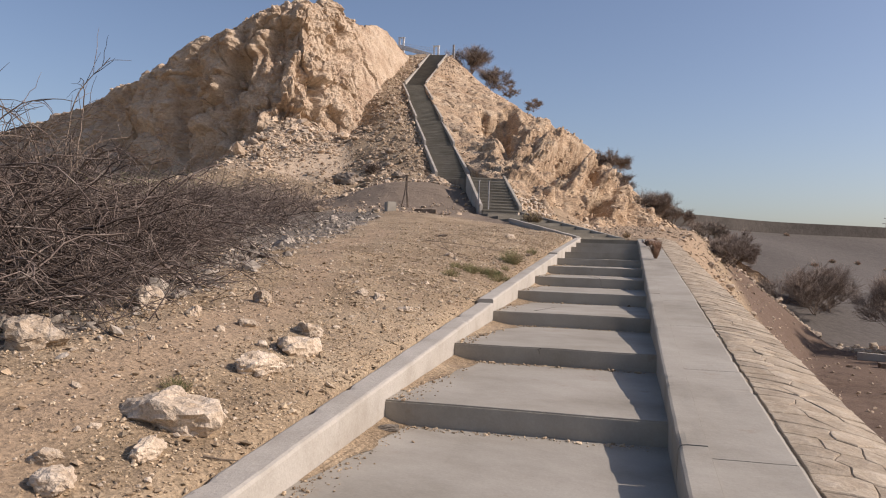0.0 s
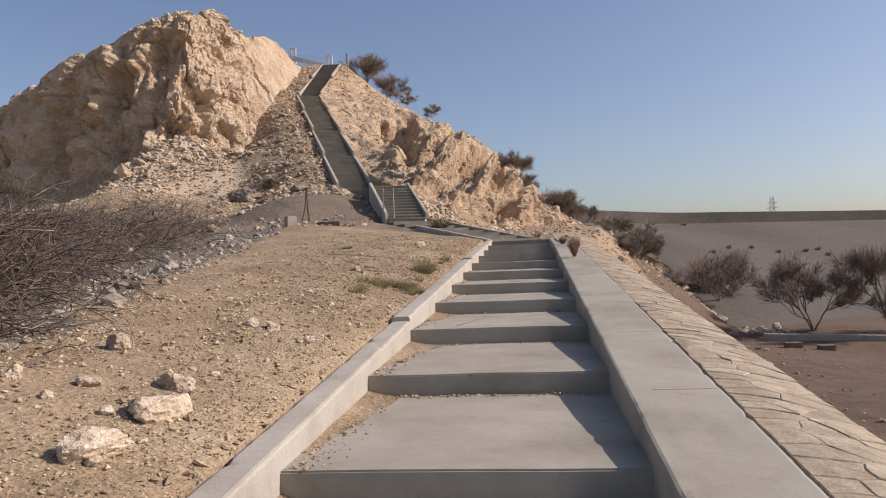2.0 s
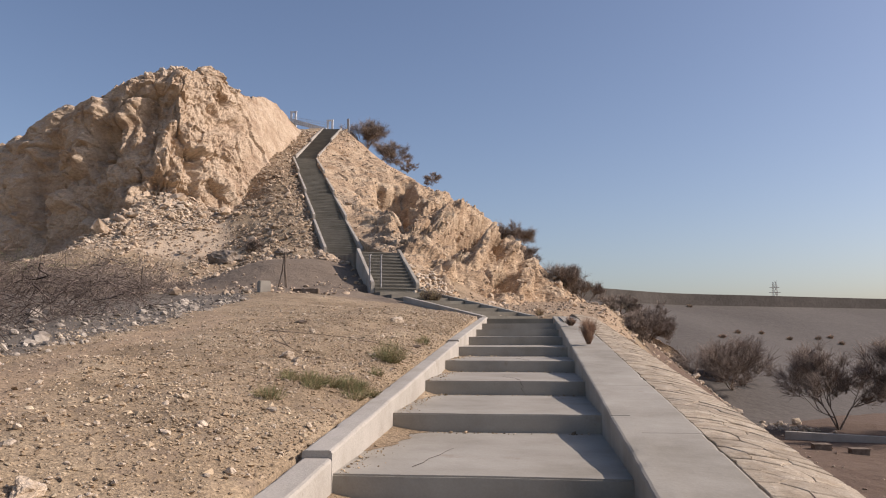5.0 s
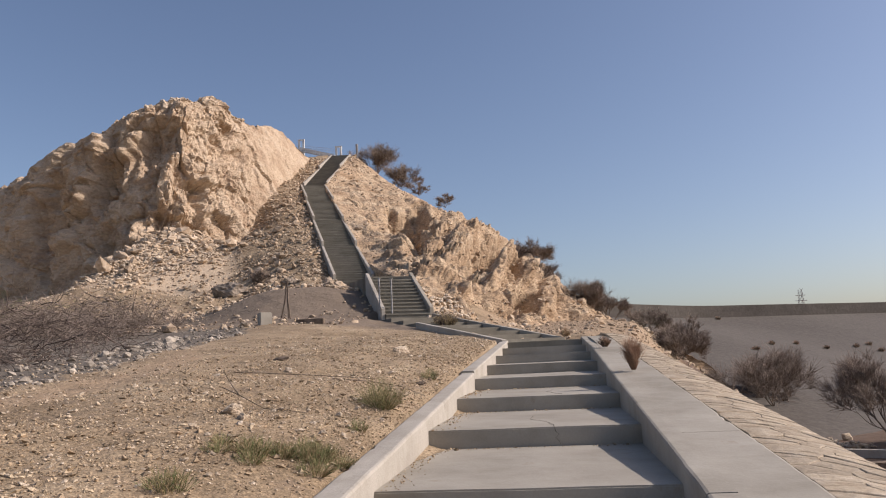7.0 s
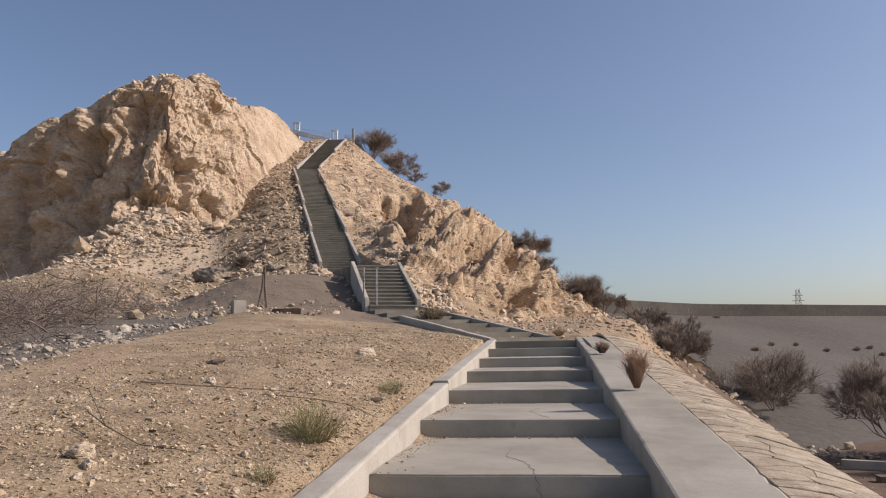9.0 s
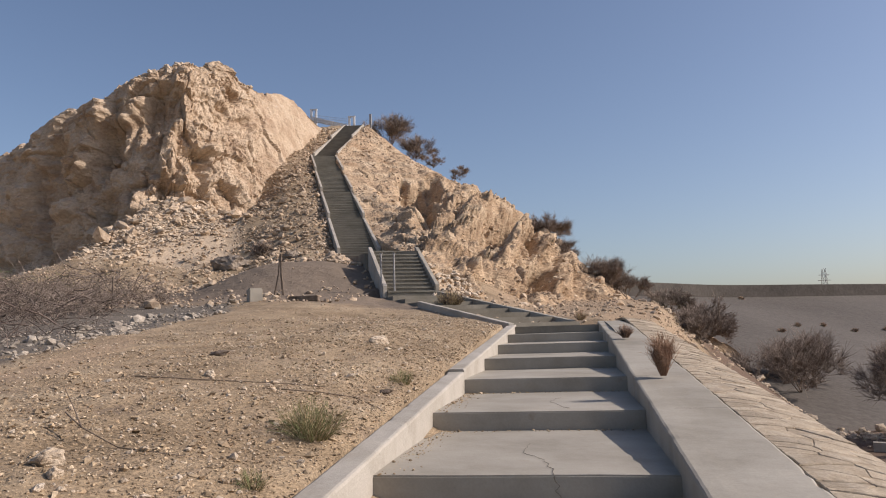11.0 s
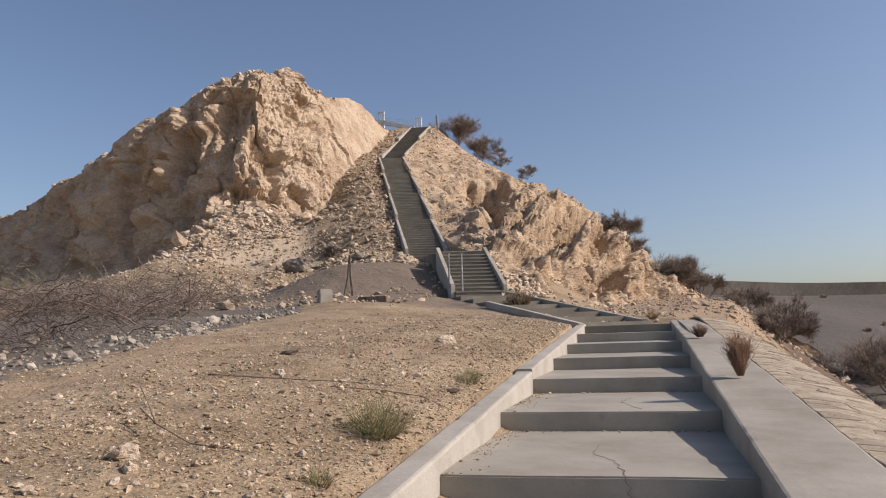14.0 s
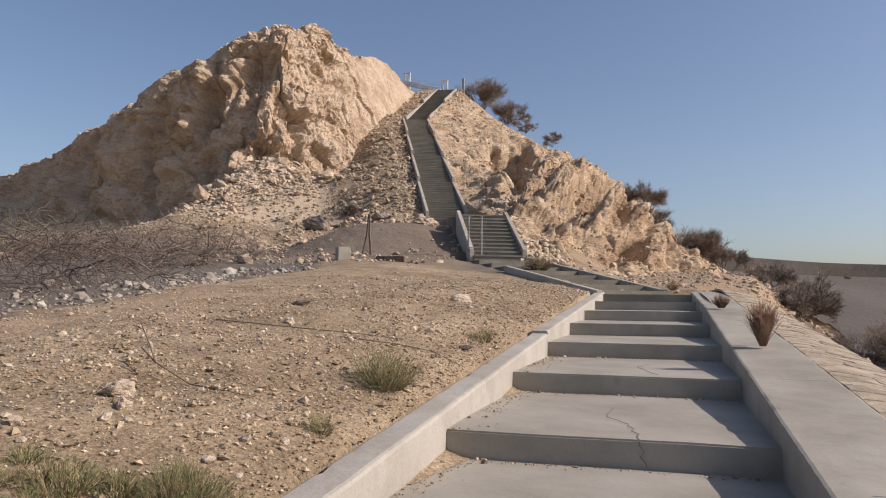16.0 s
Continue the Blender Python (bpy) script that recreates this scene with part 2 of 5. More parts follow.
# ---------------------------------------------------------------- the plan
RISE, RUN, Y5 = 0.175, 2.288, 0.05          # the long steps; the fifth nosing lies at y 0.05, z 0
SLOPE = RISE / RUN
PATH_A, PATH_B = Vector((1.0, 14.2, 1.05)), Vector((-4.55, 23.2, 2.42))      # the turning path to the upper stairs
UP_A, UP_B = Vector((-4.52, 23.3, 2.42)), Vector((-6.0, 26.8, 4.5))          # first upper flight
F2_A, F2_B = Vector((-9.5, 34.0, 5.05)), Vector((-19.9, 60.0, 17.1))         # second flight
F3_A, F3_B = Vector((-19.95, 60.6, 17.1)), Vector((-21.85, 77.0, 24.6))      # third flight


def nose(y):
    return SLOPE * (y - Y5)


def stair_x(y):
    if y < UP_B.y:
        return UP_A.x + (y - UP_A.y) * (UP_B.x - UP_A.x) / (UP_B.y - UP_A.y)
    if y < F2_A.y:
        return UP_B.x + (y - UP_B.y) * (F2_A.x - UP_B.x) / (F2_A.y - UP_B.y)
    if y < F2_B.y:
        return F2_A.x + (y - F2_A.y) * (F2_B.x - F2_A.x) / (F2_B.y - F2_A.y)
    return F3_A.x + (y - F3_A.y) * (F3_B.x - F3_A.x) / (F3_B.y - F3_A.y)


def stair_z(y):
    if y < UP_A.y:
        return 2.42
    if y < UP_B.y:
        return UP_A.z + (y - UP_A.y) * (UP_B.z - UP_A.z) / (UP_B.y - UP_A.y)
    if y < F2_A.y:
        return UP_B.z + (y - UP_B.y) * (F2_A.z - UP_B.z) / (F2_A.y - UP_B.y)
    if y < F2_B.y:
        return F2_A.z + (y - F2_A.y) * (F2_B.z - F2_A.z) / (F2_B.y - F2_A.y)
    return min(24.6, F3_A.z + (y - F3_A.y) * (F3_B.z - F3_A.z) / (F3_B.y - F3_A.y))


def ground(x, y):
    """Height of the natural ground."""
    # the dirt slope beside the long steps
    amp = 0.5 * (1 - 0.7 * smooth(8, 15, y) * smooth(-7, -3, x))
    g = nose(y) + 0.10 + amp * (1 - math.exp(min(0.0, x + 0.2) / 1.15))
    g += 0.3 * smooth(14, 22, y) * smooth(-5, -9, x)
    if y < -16:
        g += nose(-16) - nose(y)
    if y > 21:
        g += -nose(y) + nose(21) + 0.16 * (y - 21)
        g = min(g, nose(21) + 0.6 + 0.155 * (y - 21))
    g += 0.05 * fbm(x * 0.8, y * 0.8, 0, 4) * smooth(-0.3, -1.2, x)
    g += 0.5 * fbm(x * 0.09, y * 0.09, 3, 3) * smooth(-5, -16, x) * smooth(-20, -4, y)
    # the grey mound before the hill
    g += 1.15 * math.exp(-(((x + 10.5) / 3.6) ** 2 + ((y - 26.5) / 2.8) ** 2))
    # the rubble ramp under the hill stairs
    if y > 24 and x < 12:
        off = x - stair_x(y)
        ramp = stair_z(y) + (0.28 if off < 0 else -0.22)
        left = smooth(-2.6, -9.0, off)
        s = (x + 11) * -0.371 + (y - 33) * 0.929
        away = 4.0 + 0.455 * s - 1.5 * math.exp(-((s - 8) / 5.5) ** 2)
        away -= 2.9 * math.exp(-((x + 22.0) / 3.6) ** 2 - ((y - 50) / 5.0) ** 2)
        ramp = ramp * (1 - left) + min(away, 25) * left
        w = smooth(-32, -25.5, x) * (1 - smooth(1.0, 7.0, off)) * smooth(24, 34, y)
        r = ramp + 0.35 * fbm(x * 0.45, y * 0.45, 5, 5) * smooth(1.6, 3.5, abs(off))
        g = g + (max(g, r) - g) * w
        if -1.35 < off < 1.7:
            g = min(g, stair_z(y) - 0.3)
    # the low ground behind the end of the wall
    if y > 14 and x > -4:
        low = 1.08 + 0.065 * (min(y, 34) - 14) + 0.06 * fbm(x * 0.5, y * 0.5, 7, 3)
        g += (min(g, low) - g) * smooth(-3.2, 0.5, x) * smooth(14, 17, y)
    # the turning path is cut in
    if 13 < y < 24.5:
        d = PATH_B - PATH_A
        k = ((x - PATH_A.x) * d.x + (y - PATH_A.y) * d.y) / (d.x ** 2 + d.y ** 2)
        side = abs((x - PATH_A.x) * d.y - (y - PATH_A.y) * d.x) / math.hypot(d.x, d.y)
        pz = PATH_A.z + d.z * min(1.05, max(-0.1, k))
        if side < 1.9 and -0.15 < k < 1.1:
            g += (pz - 0.12 - g) * (1 - smooth(1.2, 1.9, side))
    # under the steps, and the embankment to the valley
    if -0.2 < x < 3.3 and y < 14.8:
        g = min(g, nose(y) - 0.6)
    edge = 3.32 + 0.11 * max(0.0, y - 14)
    if x > edge - 1.6 and y > 14.8 or x > edge - 0.4:
        top = nose(max(y, -20)) - 0.3 if y < 14 else nose(14) - 0.3 + (0.065 * (min(y, 34) - 14) + 0.1) * smooth(14, 20, y)
        if y > 14.8 and x < edge:
            top = g + (top - g) * smooth(edge - 1.6, edge, x)
        fall = max(0.0, x - edge)
        floor_z = -4.5 + 0.35 * fbm(x * 0.1, y * 0.1, 9, 4)
        g = max(floor_z, top - (1.1 - 0.25 * smooth(28, 38, y)) * fall + 0.12 * fbm(x * 0.6, y * 0.6, 2, 4) * smooth(0, 1.5, fall))
    return g


def axis(stops):
    """Grid lines from (start, step) pairs, ending at the last start."""
    out = []
    for (a, s), (b, _) in zip(stops, stops[1:]):
        n = max(1, round((b - a) / s))
        out += [a + (b - a) * i / n for i in range(n)]
    return out + [stops[-1][0]]


# ---------------------------------------------------------------- ground
GX = axis([(-900, 150), (-150, 12), (-60, 2.0), (-30, 0.55), (-7, 0.16), (4.4, 0.5), (12, 2.0), (40, 12), (150, 150), (900, 1)])
GY = axis([(-300, 60), (-60, 6), (-18, 0.5), (-12, 0.16), (13, 0.25), (36, 0.6), (80, 4), (140, 60), (1500, 1)])
gv, gf = [], []
for j, y in enumerate(GY):
    for i, x in enumerate(GX):
        z = ground(x, min(y, 90)) if abs(x) < 140 else -4.5 if x > 0 else 4.0
        gv.append((x, y, z))
nx = len(GX)
gf = [(j * nx + i, j * nx + i + 1, (j + 1) * nx + i + 1, (j + 1) * nx + i) for j in range(len(GY) - 1) for i in range(nx - 1)]


def brush_edge(y):
    return -1.95 - 0.24 * (y + 10) if y < 3 else -5.07 - 0.27 * (y - 3)


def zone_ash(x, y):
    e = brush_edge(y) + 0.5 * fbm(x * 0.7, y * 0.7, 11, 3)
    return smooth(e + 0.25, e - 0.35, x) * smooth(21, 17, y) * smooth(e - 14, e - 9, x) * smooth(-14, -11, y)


def zone_trail(x, y):
    e = brush_edge(y) + 0.75 + 0.25 * math.sin(y * 0.7)
    return max(0.8 * math.exp(-((x - e) / 0.42) ** 2) * smooth(8, 4, y), 0.8 * smooth(15, 18, y) * smooth(-3, -1, x) * smooth(7, 5, x))


def zone_fill(x, y):
    return max(math.exp(-(((x + 10) / 4.2) ** 2 + ((y - 25.5) / 3.6) ** 2) ** 2), 0.75 * smooth(17, 20, y) * smooth(31, 26, y) * smooth(-22, -14, x) * smooth(-1, -4, x))


def zone_scree(x, y):
    return 0.85 * smooth(32, 38, y) * smooth(4.5, 9.5, stair_x(y) - x)


ground_ob = mesh_part("ground", gv, gf, DIRT, smooth=True)
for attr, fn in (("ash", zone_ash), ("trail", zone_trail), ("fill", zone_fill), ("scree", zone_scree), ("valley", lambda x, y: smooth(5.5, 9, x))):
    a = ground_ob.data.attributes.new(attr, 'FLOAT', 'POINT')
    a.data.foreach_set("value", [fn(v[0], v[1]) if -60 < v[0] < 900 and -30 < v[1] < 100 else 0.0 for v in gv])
tagged(ground_ob, "stony tan desert dirt sloping beside the steps", "ground", kind="structure")


# ---------------------------------------------------------------- the rocky hill
def spline(points, t):
    """Catmull-Rom through points, t from 0 to 1."""
    n = len(points) - 1
    f = min(t * n, n - 1e-6)
    i = int(f)
    f -= i
    p = [Vector(points[max(0, min(n, i + k))]) for k in (-1, 0, 1, 2)]
    return 0.5 * (2 * p[1] + (p[2] - p[0]) * f + (2 * p[0] - 5 * p[1] + 4 * p[2] - p[3]) * f * f + (3 * p[1] - p[0] - 3 * p[2] + p[3]) * f ** 3)


def along(values, t):
    """A value on the way through evenly spaced values, t from 0 to 1."""
    f = min(t, 0.99999) * (len(values) - 1)
    i = int(f)
    f -= i
    f = f * f * (3 - 2 * f)
    return values[i] * (1 - f) + values[i + 1] * f


def crag(foot, brow, nu, nv, back, relief, forms, rough, rills=0.0, power=1.0, drop=6.0):
    """A rock face from its foot line to its brow line, with the hilltop going down behind it.
    forms: (place along the lines, height share, half length, half height, depth) of bulges and hollows; rough: how broken it is along the lines."""
    co = np.zeros((nu + 1, nv + 1, 3))
    spans = len(foot) - 1
    for i in range(nu + 1):
        a, b = spline(foot, i / nu), spline(brow, i / nu)
        bk = Vector(spline(back, i / nu))
        for j in range(nv + 1):
            v = j / nv * 1.35 - 0.12
            if v <= 1:
                k = max(v, 0.0)
                p = a.lerp(b, k)
                p.z = a.z + (b.z - a.z) * (1 - (1 - k) ** power)
                if v < 0:
                    p.z += v * 30
            else:
                k = (v - 1) / 0.23
                p = b + bk * k - Vector((0, 0, drop * k * k))
            co[i, j] = p
    du, dv = np.gradient(co, axis=0), np.gradient(co, axis=1)
    nrm = np.cross(du, dv)
    nrm /= np.linalg.norm(nrm, axis=2, keepdims=True) + 1e-9
    out = []
    for i in range(nu + 1):
        r = along(rough, i / nu)
        s = i / nu * spans
        for j in range(nv + 1):
            p, n = Vector(co[i, j]), Vector(nrm[i, j])
            v = j / nv * 1.35 - 0.12
            warp = noise.noise_vector(p * 0.21)
            # broad bays and buttresses
            d = relief * 0.55 * noise.fractal(Vector((p.x * 0.13, p.y * 0.13, p.z * 0.08)), 0.9, 2.0, 3) * (0.4 + 0.6 * r)
            d += relief * 0.4 * r * (0.5 - 2.2 * abs(noise.noise(Vector((p.x * 0.2 + 7, p.y * 0.2, p.z * 0.05)) + warp * 0.3)))
            # broken blocks of two sizes, each with a depth and a lean of its own
            for size, deep in ((0.27, 0.42), (0.75, 0.27), (2.0, 0.1)):
                c = Vector((p.x * size, p.y * size, p.z * size * 0.75)) + warp * 0.4 + noise.noise_vector(p * size * 1.7) * 0.16
                near, pts = noise.voronoi(c)
                lean = noise.noise_vector(pts[0] * 5.1)
                d += relief * deep * r * (1.3 * noise.noise(pts[0] * 3.3) + 1.5 * lean.dot(c - pts[0]) - 0.3 * smooth(0.09, 0.0, near[1] - near[0]))
            # ledges with a sharp lip
            step = noise.noise(Vector((p.x * 0.26, p.y * 0.26, p.z * 0.42)) + warp * 0.6)
            d += relief * 0.34 * r * smooth(-0.06, 0.06, step)
            # washed rills running down the face
            if rills:
                q = Vector((p.x * 0.85 + p.y * 0.3, p.y * 0.45, p.z * 0.2)) + warp * 0.7
                d += rills * r * (0.5 - abs(noise.noise(q)) * 1.6 - 0.5 * abs(noise.noise(q * 2.3)))
            # crumbly skin
            d += (0.06 + 0.2 * r) * noise.fractal(p * 0.9, 0.7, 2.1, 5)
            d += 0.15 * r * (noise.ridged_multi_fractal(p * 1.3, 1.0, 2.2, 3, 1.0, 2.0) - 1.1)
            d *= 0.4 + 0.6 * smooth(1.12, 0.9, v) if v > 0.9 else 1.0
            d *= 0.3 + 0.7 * smooth(0.0, 0.14, v)
            for fs_, fv, hs, hv, dep in forms:
                if abs(s - fs_) > hs * 2.2:
                    continue
                e = math.hypot((s - fs_ + 0.18 * hs * warp.x * 3) / hs, (v - fv + 0.18 * hv * warp.z * 3) / hv)
                d += dep * smooth(1.25, 0.62, e + 0.4 * noise.fractal(p * 0.55, 0.8, 2.0, 3))
            out.append(p + n * d)
    faces = [(i * (nv + 1) + j, (i + 1) * (nv + 1) + j, (i + 1) * (nv + 1) + j + 1, i * (nv + 1) + j + 1) for i in range(nu) for j in range(nv)]
    return out, faces


hill = empty("rocky_hill", (-20, 50, 8))
tagged(hill, "tan limestone hill with eroded cliffs and ledges", "hill", kind="structure")
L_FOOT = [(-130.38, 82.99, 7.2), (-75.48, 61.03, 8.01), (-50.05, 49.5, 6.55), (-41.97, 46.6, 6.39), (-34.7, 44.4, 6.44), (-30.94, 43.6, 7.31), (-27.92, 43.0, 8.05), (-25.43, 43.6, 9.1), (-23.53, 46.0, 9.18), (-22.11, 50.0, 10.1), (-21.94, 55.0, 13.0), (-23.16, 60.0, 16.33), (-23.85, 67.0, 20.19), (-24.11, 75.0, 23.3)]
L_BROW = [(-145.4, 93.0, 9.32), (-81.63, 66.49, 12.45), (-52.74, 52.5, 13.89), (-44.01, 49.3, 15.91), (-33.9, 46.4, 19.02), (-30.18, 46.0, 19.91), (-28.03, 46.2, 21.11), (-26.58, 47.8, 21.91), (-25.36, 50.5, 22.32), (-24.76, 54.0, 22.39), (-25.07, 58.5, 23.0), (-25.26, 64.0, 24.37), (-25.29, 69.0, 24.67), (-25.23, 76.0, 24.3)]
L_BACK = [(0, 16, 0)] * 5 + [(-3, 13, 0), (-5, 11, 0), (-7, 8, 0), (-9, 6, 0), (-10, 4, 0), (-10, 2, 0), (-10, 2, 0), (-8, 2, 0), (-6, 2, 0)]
L_FORMS = ((4.35, 0.76, 0.42, 0.22, 1.2), (5.5, 0.72, 0.36, 0.09, 1.0), (5.45, 0.6, 0.14, 0.1, 0.5), (4.9, 0.56, 0.4, 0.14, -1.0), (6.15, 0.64, 0.3, 0.16, -0.6), (6.4, 0.3, 0.36, 0.16, -0.6), (6.75, 0.84, 0.22, 0.13, 0.9),
           (6.9, 0.6, 0.2, 0.13, 0.9), (6.7, 0.38, 0.2, 0.12, 1.0), (6.2, 0.16, 0.25, 0.1, 0.8), (7.5, 0.2, 0.26, 0.16, -0.9), (8.45, 0.81, 0.35, 0.05, -0.8), (8.1, 0.62, 0.3, 0.09, -0.7), (8.9, 0.58, 0.3, 0.09, -0.5), (7.7, 0.36, 0.25, 0.05, 0.5),
           (4.2, 0.5, 0.25, 0.06, 1.0), (4.0, 0.3, 0.22, 0.07, 1.0), (3.3, 0.62, 0.4, 0.28, 0.9), (2.7, 0.5, 0.3, 0.45, -0.9), (3.75, 0.42, 0.18, 0.36, -0.8), (5.1, 0.2, 0.4, 0.15, -0.8), (3.2, 0.2, 0.3, 0.12, 0.7), (2.2, 0.4, 0.25, 0.3, 0.6))
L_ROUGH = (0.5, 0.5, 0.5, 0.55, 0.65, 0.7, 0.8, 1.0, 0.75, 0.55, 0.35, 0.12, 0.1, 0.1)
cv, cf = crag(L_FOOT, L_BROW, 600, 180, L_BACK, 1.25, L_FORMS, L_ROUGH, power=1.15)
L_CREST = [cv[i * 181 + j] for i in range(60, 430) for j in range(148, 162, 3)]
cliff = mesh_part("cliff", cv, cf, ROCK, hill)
R_FOOT = [(-20.6, 76, 24.1), (-19.6, 68, 20.7), (-18.75, 60, 17.2), (-14.3, 49, 12.1), (-9.9, 38, 7.0), (-6.4, 30, 4.9), (-4.9, 27, 4.3), (-3.2, 23.6, 2.2), (-1.0, 26.5, 1.8), (1.3, 31, 1.9), (4.3, 36, 1.5), (8, 42, 0)]
R_BROW = [(-20.2, 77, 24.4), (-18.6, 75, 22.7), (-14.9, 72, 19.5), (-12.0, 69, 17.4), (-9.4, 66, 15.4), (-6.8, 62, 13.2), (-4.6, 58, 11.2), (-2.4, 52, 9.2), (-0.3, 48, 7.3), (1.35, 44, 4.7), (4.0, 42, 2.6), (9, 46, 0.5)]
R_BACK = [(2, 10, 0)] * 5 + [(5, 10, 0)] * 4 + [(7, 8, 0)] * 3
R_FORMS = ((4.15, 0.5, 0.55, 0.2, -2.8), (4.0, 0.73, 0.65, 0.06, 0.3), (4.95, 0.34, 0.4, 0.16, -1.6), (7.15, 0.74, 0.32, 0.26, -2.1), (7.8, 0.72, 0.24, 0.22, -1.7), (6.75, 0.55, 0.28, 0.16, -1.3), (8.35, 0.3, 0.34, 0.17, -1.7),
           (7.5, 0.6, 0.16, 0.3, 0.7), (6.2, 0.5, 0.3, 0.24, 0.6), (8.1, 0.55, 0.18, 0.2, 0.7), (8.75, 0.45, 0.22, 0.3, 0.7), (5.6, 0.6, 0.3, 0.2, -0.7))
R_ROUGH = (0.1, 0.15, 0.2, 0.25, 0.4, 0.7, 0.95, 1.0, 1.0, 0.8, 0.4, 0.3)
cv, cf = crag(R_FOOT, R_BROW, 460, 230, R_BACK, 1.15, R_FORMS, R_ROUGH, rills=0.42, power=1.25)
R_FACE = [cv[i * 231 + j] for i in range(0, 420, 2) for j in range(22, 186, 2)]
slope = mesh_part("rock_slope", cv, cf, SLOPE_ROCK, hill, smooth=True)


# ---------------------------------------------------------------- the long steps
steps = tagged(empty("long_steps", (1, 0, 0)), "long shallow grey concrete steps with dusty treads", "stairs", kind="structure")
for i in range(-4, 12):
    y0, y1 = Y5 + RUN * (i - 5), Y5 + RUN * (i - 4)
    z = RISE * (i - 5)
    if i <= -1:
        z = RISE * -6
    bm = box(0.0, 2.0, y0, y1 + 0.05, z - 0.55, z, cuts=3)
    es = [e for e in bm.edges if all(abs(v.co.y - y0) < 1e-4 and abs(v.co.z - z) < 1e-4 for v in e.verts)]
    bmesh.ops.bevel(bm, geom=es, offset=0.012, segments=2, affect='EDGES')
    for v in bm.verts:
        v.co.z += 0.006 * noise.noise(v.co * 2.3)
        if abs(v.co.y - y0) < 0.02:
            v.co.y += 0.008 * noise.noise(v.co * 4.7)
    part("step", bm, CONCRETE, steps)

kerb_l = tagged(empty("low_wall_west", (-0.1, 0, 0)), "low pale concrete wall beside the steps", "wall", kind="structure")
for y0, y1 in ((-18.3, -13.75), (-13.74, -4.56), (-4.55, 4.59), (4.6, 14.3)):
    h0, h1 = (0.155, 0.105) if y1 < 10 else (0.135, 0.03)
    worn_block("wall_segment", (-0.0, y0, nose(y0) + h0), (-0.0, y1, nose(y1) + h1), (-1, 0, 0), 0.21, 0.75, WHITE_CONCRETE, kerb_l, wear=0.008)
kerb_r = tagged(empty("low_wall_east", (2.1, 0, 0)), "low grey concrete wall along the steps", "wall", kind="structure")
for y0, y1 in ((-18.4, -10.02), (-10.0, -3.02), (-3.0, 3.58), (3.6, 9.0), (9.01, 14.6)):
    h0, h1 = 0.14, (0.14 if y1 < 10 else 0.02)
    worn_block("wall_segment", (2.0, y0, nose(y0) + h0), (2.0, y1, nose(y1) + h1), (1, 0, 0), 0.166, 0.85, CONCRETE, kerb_r, wear=0.004, square="far")
slab = tagged(empty("slab_strip", (2.4, 0, 0)), "strip of worn grey concrete slabs with cracked joints", "paving", kind="structure")
JOINTS = [-18.4, -15.5, -12.6, -10.2, -8.0, -5.8, -3.7, -1.2, 1.64, 4.2, 6.6, 8.8, 11.0, 13.0, 14.6]
rng = random.Random(4)
for y0, y1 in zip(JOINTS, JOINTS[1:]):
    h0, h1 = 0.135, (0.135 if y1 < 12 else 0.08 if y1 < 14 else 0.02)
    if y0 > 12.5:
        h0 = 0.08 if y0 > 12.9 else 0.135
    worn_block("slab", (2.168, y0 + 0.006, nose(y0) + h0), (2.168, y1 - 0.006, nose(y1) + h1), (1, 0, 0), 0.45 + rng.uniform(-0.008, 0.012), 0.3, CONCRETE, slab, wear=0.007, square="near")

# the turning path
turn = tagged(empty("turning_path", PATH_A), "dark weathered concrete path with low steps", "path", kind="structure")
pd = PATH_B - PATH_A
pl = math.hypot(pd.x, pd.y)
pdir = Vector((pd.x / pl, pd.y / pl, 0))
pside = Vector((pdir.y, -pdir.x, 0))
corner = hull([(0, 13.75, 0.4), (2.0, 13.75, 0.4), (2.0, 14.9, 0.4), (0, 15.6, 0.4), (0, 13.75, 1.05), (2.0, 13.75, 1.05), (2.0, 14.9, 1.05), (0, 15.6, 1.05)])
part("landing", corner, OLD_CONCRETE, turn)
NP = 8
for i in range(NP):
    a = PATH_A + pdir * (pl * i / NP + 0.5)
    b = PATH_A + pdir * (pl * (i + 1) / NP + 0.6)
    z = PATH_A.z + pd.z * (i + 0.6) / NP
    w = pside * 0.98
    c = [a - w, a + w, b + w, b - w]
    part("step", hull([(p.x, p.y, z - 0.5) for p in c] + [(p.x, p.y, z) for p in c], bevel=0.01), OLD_CONCRETE, turn)
for sgn in (-1, 1):
    s = PATH_A + pside * sgn * 0.99 + pdir * (0.35 if sgn < 0 else 0.9)
    e = PATH_B + pside * sgn * 0.99 - pdir * (3.8 if sgn < 0 else 0.2)
    za = 0.09 if sgn < 0 else 0.13
    bm = rail_block((s.x, s.y, s.z + za), (e.x, e.y, e.z + za - pd.z * (3.8 / pl if sgn < 0 else 0)), pside * sgn, 0.16, 0.6, 0, cuts=5, bevel=0.012, rough=0.01)
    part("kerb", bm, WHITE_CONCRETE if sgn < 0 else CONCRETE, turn)


